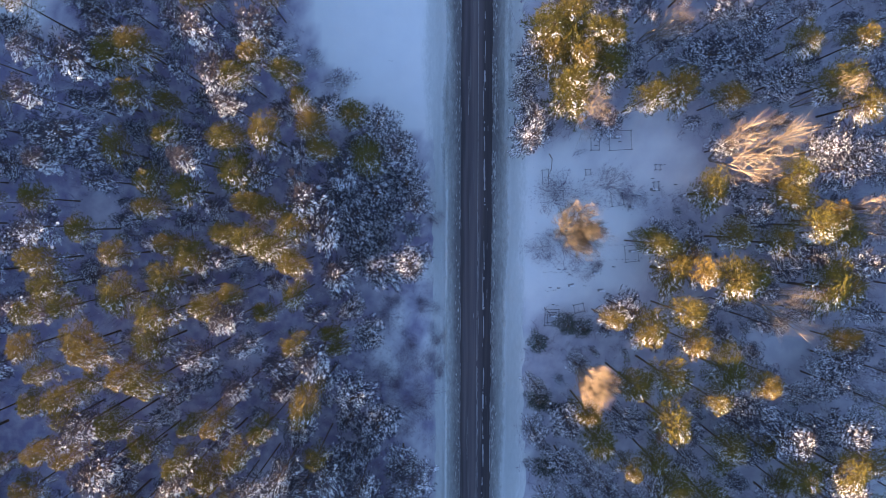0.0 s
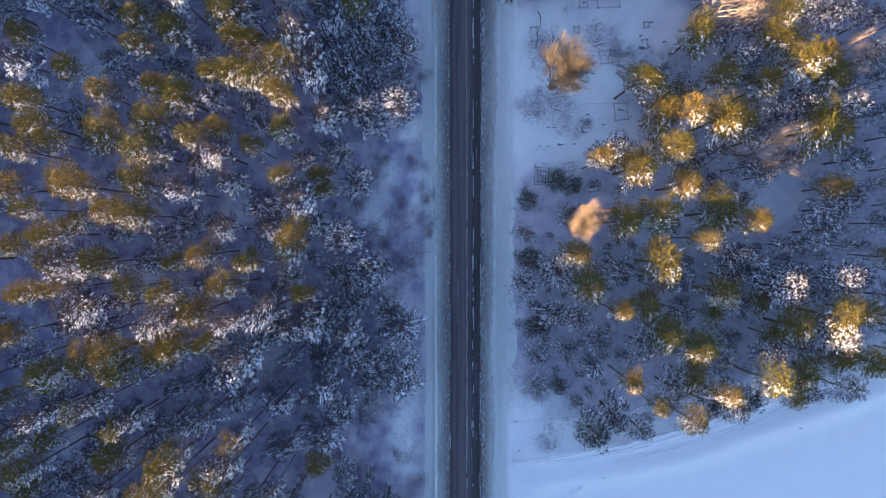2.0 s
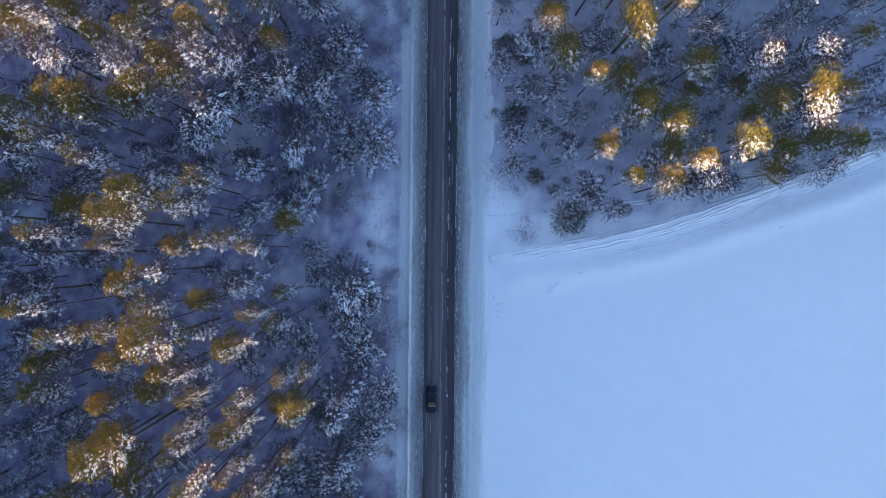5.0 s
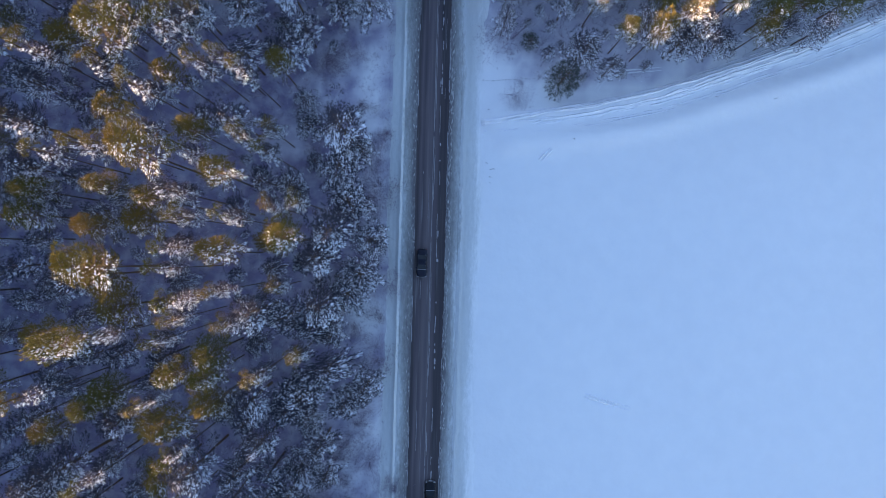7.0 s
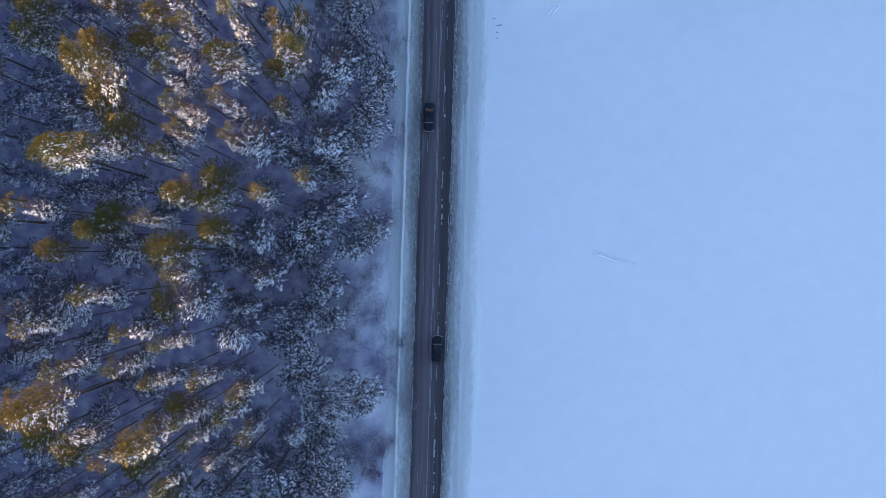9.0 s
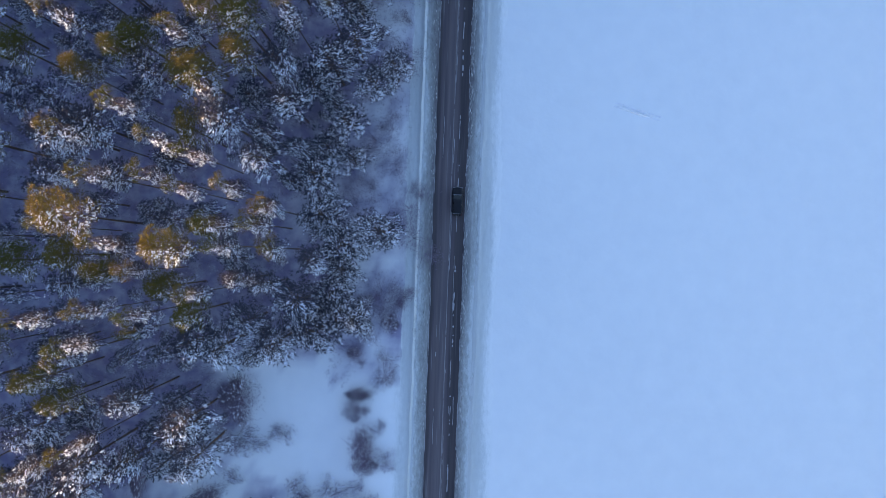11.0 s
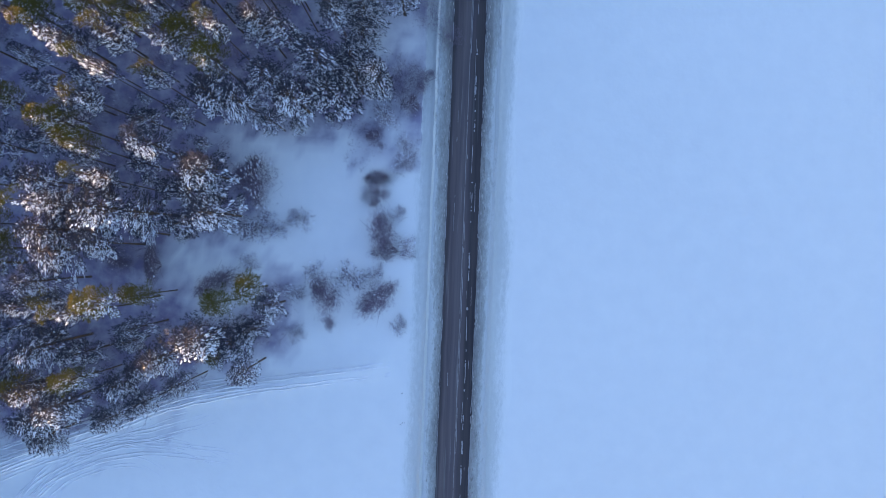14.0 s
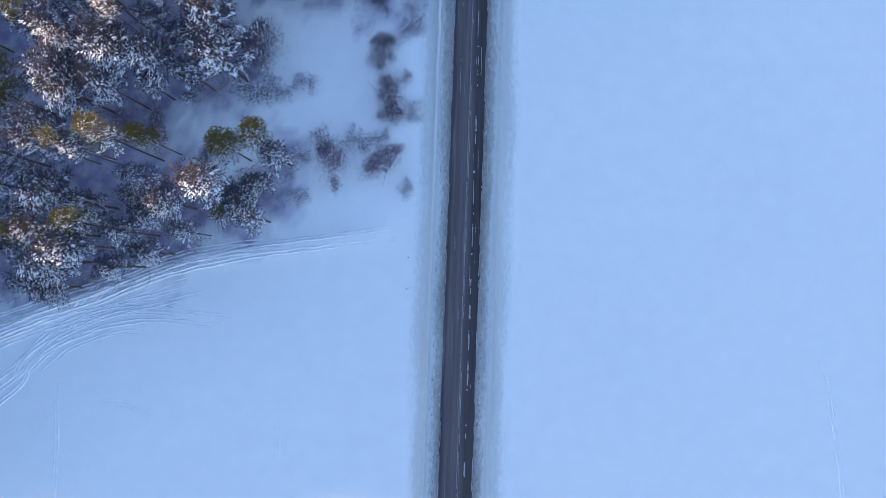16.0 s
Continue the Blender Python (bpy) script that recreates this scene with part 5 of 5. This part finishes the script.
def plot_fence(x, y, wide, long, turn, high=0.55):
    """A low railing round a small plot."""
    thing = tagged(new("plot_fence"), "low dark metal railing round a small plot in snow", "fence", group="railings in the clearing")
    post, side, end = Build(), Build(), Build()
    post.box(-0.045, -0.045, -0.3, 0.045, 0.045, high + 0.08)
    post.add([Vector((-0.06, -0.06, high + 0.08)), Vector((0.06, -0.06, high + 0.08)), Vector((0.06, 0.06, high + 0.08)), Vector((-0.06, 0.06, high + 0.08)), Vector((0, 0, high + 0.15))],
             [(0, 1, 4), (1, 2, 4), (2, 3, 4), (3, 0, 4)])
    side.tube((0, -long / 2, 0), (0, long / 2, 0), 0.02, 0.02, 6)
    end.tube((-wide / 2, 0, 0), (wide / 2, 0, 0), 0.02, 0.02, 6)
    for sx in (-1, 1):
        for sy in (-1, 1):
            part("post", post, IRON, thing).location = (sx * wide / 2, sy * long / 2, 0)
        for z in (high * 0.5, high):
            part("rail", side, IRON, thing).location = (sx * wide / 2, 0, z)
            part("rail", end, IRON, thing).location = (0, sx * long / 2, z)
    thing.matrix_basis = pose(x, y, ground_height(x, y), 0, 0, turn)


for fence in ((18.7, 12.5, 1.3, 1.9, 2), (22.7, 13.1, 3.5, 3.0, 3), (12.2, -15.1, 2.2, 2.7, -2), (12.2, -15.1, 1.3, 1.7, -2),
              (17.7, 8.1, 0.8, 0.9, 4), (28.6, 5.9, 0.8, 1.4, 5), (24.9, -4.8, 2.1, 2.6, 6), (13.2, 4.4, 1.2, 1.5, 3), (16.6, -13.6, 1.6, 1.3, 12), (22.4, 3.8, 1.9, 2.0, 8), (10.9, 7.3, 1.0, 2.2, 2), (28.8, 8.9, 0.8, 0.8, 0)):
    plot_fence(*fence)


def grave_stone(x, y, turn):
    thing = tagged(new("headstone"), "small grey stone slab with a cap of snow", "headstone", group="stones in the clearing")
    b, s, c = Build(), Build(), Build()
    b.box(-0.45, -0.2, -0.2, 0.45, 0.2, 0.18)
    s.add([Vector(v) for v in ((-0.35, -0.08, 0.18), (0.35, -0.08, 0.18), (0.35, 0.08, 0.18), (-0.35, 0.08, 0.18), (-0.33, -0.07, 0.85), (0.33, -0.07, 0.85), (0.33, 0.07, 0.85), (-0.33, 0.07, 0.85), (0, -0.07, 1.0), (0, 0.07, 1.0))],
          [(0, 1, 5, 8, 4), (3, 7, 9, 6, 2), (0, 4, 7, 3), (1, 2, 6, 5), (4, 8, 9, 7), (8, 5, 6, 9)])
    for k in range(3):
        c.lump((-0.25 + 0.25 * k, 0, 0.98), (1, 0, 0), 0.5, 0.4, 0.16)
    part("base", b, STONE, thing)
    part("slab", s, STONE, thing)
    tagged(part("snow_cap", c, TREE_SNOW, thing, "cap of fresh snow"), kind="stuff")
    thing.matrix_basis = pose(x, y, ground_height(x, y), 0, 0, turn)


for stone in ((15.3, -9.9, 10), (22.2, 13.6, 0), (25.0, -4.4, 5), (28.2, 5.4, -8), (12.3, -14.8, 0), (33.0, 4.5, 20), (19.1, -7.9, 3), (24.8, 2.6, -5), (20.1, -10.7, 6)):
    grave_stone(*stone)


def grave_marker(x, y, turn, high):
    """A short dark cross that stands out of the snow."""
    thing = tagged(new("grave_marker"), "short dark metal cross standing in the snow", "cross", group="crosses in the clearing")
    upright, bar = Build(), Build()
    upright.box(-0.05, -0.04, -0.3, 0.05, 0.04, high)
    bar.box(-0.26, -0.038, high * 0.62, 0.26, 0.038, high * 0.62 + 0.09)
    part("upright", upright, IRON, thing)
    part("crossbar", bar, IRON, thing)
    thing.matrix_basis = pose(x, y, ground_height(x, y), rnd.uniform(-5, 5), rnd.uniform(-5, 5), turn)


for cross in ((11.9, -10.3), (13.2, -10.3), (15.0, -8.2), (13.2, -7.3), (23.9, 6.6), (27.9, 7.1), (31.6, 6.2), (29.7, 9.3), (22.0, -6.9),
              (19.5, -5.3), (12.5, -13.0), (31.7, 2.0), (25.8, 4.4), (17.4, -10.0), (14.3, -7.3), (22.6, 12.9), (18.8, 12.3)):
    grave_marker(*cross, rnd.uniform(-12, 12), rnd.uniform(0.5, 1.0))


def stalks_and_prints(rows):
    """Dry stalks, and rows of dark blades for the shade in old footsteps."""
    b = Build()
    for xa, ya, xb, yb, gap in rows:
        n = int(math.hypot(xb - xa, yb - ya) / gap)
        for k in range(n + 1):
            x = xa + (xb - xa) * k / max(1, n) + rnd.uniform(-0.15, 0.15)
            y = ya + (yb - ya) * k / max(1, n) + rnd.uniform(-0.12, 0.12)
            root = Vector((x, y, ground_height(x, y) - 0.03))
            for _ in range(12):
                p = root + Vector((rnd.uniform(-0.25, 0.25), rnd.uniform(-0.08, 0.08), 0))
                b.blade(p, p + Vector((rnd.uniform(-0.15, 0.15), rnd.uniform(-0.1, 0.1), rnd.uniform(0.1, 0.3))), 0.07)
    tagged(part("dry_stalk", b, STALK_PRINT), "dark blades for dry stalks and for the shade in footprints", "stalks", kind="stuff")


stalks_and_prints([(11.0, -7.9, 16.6, -7.7, 0.9), (18.4, -3.7, 26.4, -3.0, 0.9), (19.6, -6.0, 26.4, -5.6, 0.9), (11.4, -10.7, 13.9, -10.6, 0.9), (11.4, -13.4, 13.0, -13.3, 0.9), (7.5, -54.8, 17.6, -54.1, 0.9), (24.9, -2.1, 32.6, -0.5, 0.9), (26.2, 5.3, 29.9, 3.5, 0.9), (15.4, 2.1, 19.0, 6.0, 0.9), (44.9, -12.8, 48.6, -12.3, 0.9), (-13.6, 25.1, -13.4, 24.9, 0.9), (44.0, -17.8, 48.6, -16.8, 0.9), (51.8, -15.0, 53.7, -15.2, 0.9), (22.2, -63.8, 22.4, -63.8, 0.9), (45.4, -56.1, 45.6, -56.1, 0.9), (54.8, -56.2, 54.9, -56.2, 0.9), (8.8, -59.4, 8.9, -59.4, 0.9), (8.8, -68.0, 9.7, -68.9, 0.9), (9.2, -68.9, 9.5, -71.1, 0.9), (-7.9, -187.5, -7.8, -187.5, 0.9), (-8.2, -183.0, -8.2, -183.0, 0.9), (4.8, -173.8, 4.9, -173.8, 0.9), (-7.8, -187.3, -7.7, -187.3, 0.9)])


def fallen_branch(points, r=0.07):
    line = [Vector(p) for p in points]
    b = Build()
    for k, (p, q) in enumerate(zip(line, line[1:])):
        b.tube(p, q, r * (1 - 0.2 * k), r * (0.8 - 0.2 * k), 6)
    tagged(part("fallen_branch", b, BARK, smooth=True), "dark bent fallen branch lying on snow", "branch", group="fallen branches")


fallen_branch([(11.5, 11.0, 0.1), (12.0, 10.2, 0.15), (11.9, 8.6, 0.12), (11.3, 7.2, 0.08)])


# ---- the cars ----
def quad_panel(b, corners, shrink, lift, thick):
    """A thin pane set on the face that four corners span."""
    c = [Vector(p) for p in corners]
    mid = sum(c, Vector()) / 4
    n = (c[1] - c[0]).cross(c[3] - c[0]).normalized()
    low = [mid + (p - mid) * shrink + n * (lift - thick) for p in c]
    high = [mid + (p - mid) * (shrink - 0.02) + n * lift for p in c]
    b.add(low + high, [(4, 5, 6, 7), (0, 1, 5, 4), (1, 2, 6, 5), (2, 3, 7, 6), (3, 0, 4, 7)])


def sedan(name, label, paint, x, y, heading, estate=False):
    thing = tagged(new(name), label, "car")
    tail = -1.95 if estate else -1.3
    # stations along the car: y, half width, sill, waist, top
    rows = [(-2.18, 0.62, 0.42, 0.66, 0.80), (-2.05, 0.78, 0.30, 0.74, 0.93), (-1.6, 0.83, 0.22, 0.78, 0.97), (-1.2, 0.84, 0.20, 0.80, 0.97), (0.0, 0.84, 0.20, 0.80, 0.96),
            (0.85, 0.84, 0.20, 0.78, 0.93), (1.5, 0.82, 0.22, 0.72, 0.86), (2.0, 0.76, 0.30, 0.64, 0.76), (2.16, 0.60, 0.40, 0.56, 0.62)]
    body = Build()
    for yy, w, s, m, t in rows:
        body.v += [Vector(p) for p in ((-w * 0.92, yy, s), (-w, yy, (s + m) / 2), (-w * 0.98, yy, m), (-w * 0.84, yy, t), (-w * 0.4, yy, t + 0.025),
                                       (w * 0.4, yy, t + 0.025), (w * 0.84, yy, t), (w * 0.98, yy, m), (w, yy, (s + m) / 2), (w * 0.92, yy, s))]
    k = 10
    body.f = [(r * k + c, r * k + (c + 1) % k, (r + 1) * k + (c + 1) % k, (r + 1) * k + c) for r in range(len(rows) - 1) for c in range(k)]
    body.f += [tuple(range(k))[::-1], tuple(range((len(rows) - 1) * k, len(rows) * k))]
    part("body", body, paint, thing, smooth=True)
    # the cabin
    foot, roof = [(-0.72, tail), (0.72, tail), (0.72, 0.95), (-0.72, 0.95)], [(-0.56, tail + (0.25 if estate else 0.62)), (0.56, tail + (0.25 if estate else 0.62)), (0.56, 0.28), (-0.56, 0.28)]
    low, high = [Vector((*p, 0.94)) for p in foot], [Vector((*p, 1.40)) for p in roof]
    ridge = [Vector((p.x * 0.8, p.y * 0.92, 1.44)) for p in high]
    cabin = Build()
    cabin.add(low + high + ridge, [(0, 1, 5, 4), (1, 2, 6, 5), (2, 3, 7, 6), (3, 0, 4, 7)])
    part("pillar_frame", cabin, paint, thing)
    lid = Build()
    lid.add(high + ridge, [(0, 1, 5, 4), (1, 2, 6, 5), (2, 3, 7, 6), (3, 0, 4, 7), (4, 5, 6, 7)])
    part("roof", lid, paint, thing, smooth=True)
    for title, face in (("rear_window", (low[0], low[1], high[1], high[0])), ("windscreen", (low[2], low[3], high[3], high[2]))):
        b = Build()
        quad_panel(b, face, 0.90, 0.012, 0.03)
        part(title, b, GLASS, thing, "dark car glass")
        b = Build()
        mid = (face[0] + face[1]) / 2
        b.box(-0.66, mid.y - 0.035, 0.955, 0.66, mid.y + 0.035, 0.985)
        part("window_seal", b, TRIM, thing, "pale grey trim strip")
    for sgn, face in ((1, (low[1], low[2], high[2], high[1])), (-1, (low[3], low[0], high[0], high[3]))):
        for u0, u1 in ((0.05, 0.5), (0.54, 0.95)):
            b = Build()
            c = [face[0].lerp(face[1], u0), face[0].lerp(face[1], u1), face[3].lerp(face[2], u1), face[3].lerp(face[2], u0)]
            quad_panel(b, c, 0.86, 0.012, 0.03)
            part("side_window", b, GLASS, thing, "dark car glass")
        b = Build()
        b.box(sgn * 0.80, 0.62, 0.92, sgn * 0.98, 0.74, 1.05)
        part("mirror", b, paint, thing)
        for yy in (-1.32, 1.34):
            wheel = Build()
            ring = [(math.cos(2 * math.pi * i / 20), math.sin(2 * math.pi * i / 20)) for i in range(20)]
            for xx, r in ((-0.10, 0.24), (-0.10, 0.29), (-0.06, 0.31), (0.06, 0.31), (0.10, 0.29), (0.10, 0.24)):
                wheel.v += [Vector((xx, r * c, r * s)) for c, s in ring]
            wheel.f = [(a * 20 + i, a * 20 + (i + 1) % 20, (a + 1) * 20 + (i + 1) % 20, (a + 1) * 20 + i) for a in range(5) for i in range(20)]
            tyre = part("wheel", wheel, TYRE, thing, smooth=True)
            tyre.location = (sgn * 0.77, yy, 0.31)
            rim = Build()
            rim.v = [Vector((sgn * 0.07, 0.25 * c, 0.25 * s)) for c, s in ring] + [Vector((sgn * 0.095, 0, 0))]
            rim.f = [(i, (i + 1) % 20, 20) for i in range(20)]
            part("rim", rim, TRIM, tyre, "grey wheel rim")
        b = Build()
        b.box(sgn * 0.42, 2.04, 0.52, sgn * 0.70, 2.13, 0.68)
        part("headlight", b, LAMP, thing, "clear headlight lens")
        b = Build()
        b.box(sgn * 0.45, -2.17, 0.62, sgn * 0.72, -2.08, 0.78)
        part("tail_light", b, TAIL, thing, "red tail light lens")
    for title, yy, mat in (("front_bumper", 2.17, TRIM), ("rear_bumper", -2.20, TYRE)):
        b = Build()
        rows_ = []
        for i in range(9):
            xx = -0.8 + 0.2 * i
            bow = 0.16 * (xx / 0.8) ** 4 * (-1 if yy > 0 else 1)
            rows_ += [Vector((xx, yy + bow - 0.05, 0.34)), Vector((xx, yy + bow + 0.05, 0.34)), Vector((xx, yy + bow + 0.05, 0.50)), Vector((xx, yy + bow - 0.05, 0.50))]
        b.add(rows_, [(4 * i + c, 4 * i + (c + 1) % 4, 4 * i + 4 + (c + 1) % 4, 4 * i + 4 + c) for i in range(8) for c in range(4)] + [(3, 2, 1, 0), (32, 33, 34, 35)])
        part(title, b, mat, thing, "grey bumper" if yy > 0 else "black bumper")
        b = Build()
        b.box(-0.26, yy + (0.05 if yy > 0 else -0.06), 0.37, 0.26, yy + (0.06 if yy > 0 else -0.05), 0.48)
        part("number_plate", b, PLATE, thing, "plain white plate")
    thing.matrix_basis = pose(x, y, 0.03, 0, 0, heading)
    return thing


sedan("sedan_car", "dark navy saloon car driving along the wet road", CAR_BLUE, -1.1, -84.1, 180)
sedan("estate_car", "black estate car in the other lane of the road", CAR_BLACK, 1.25, -120.5, 0, True)

for model in MODELS:
    if model not in used:
        for o in (*model.children_recursive, model):
            bpy.data.objects.remove(o)
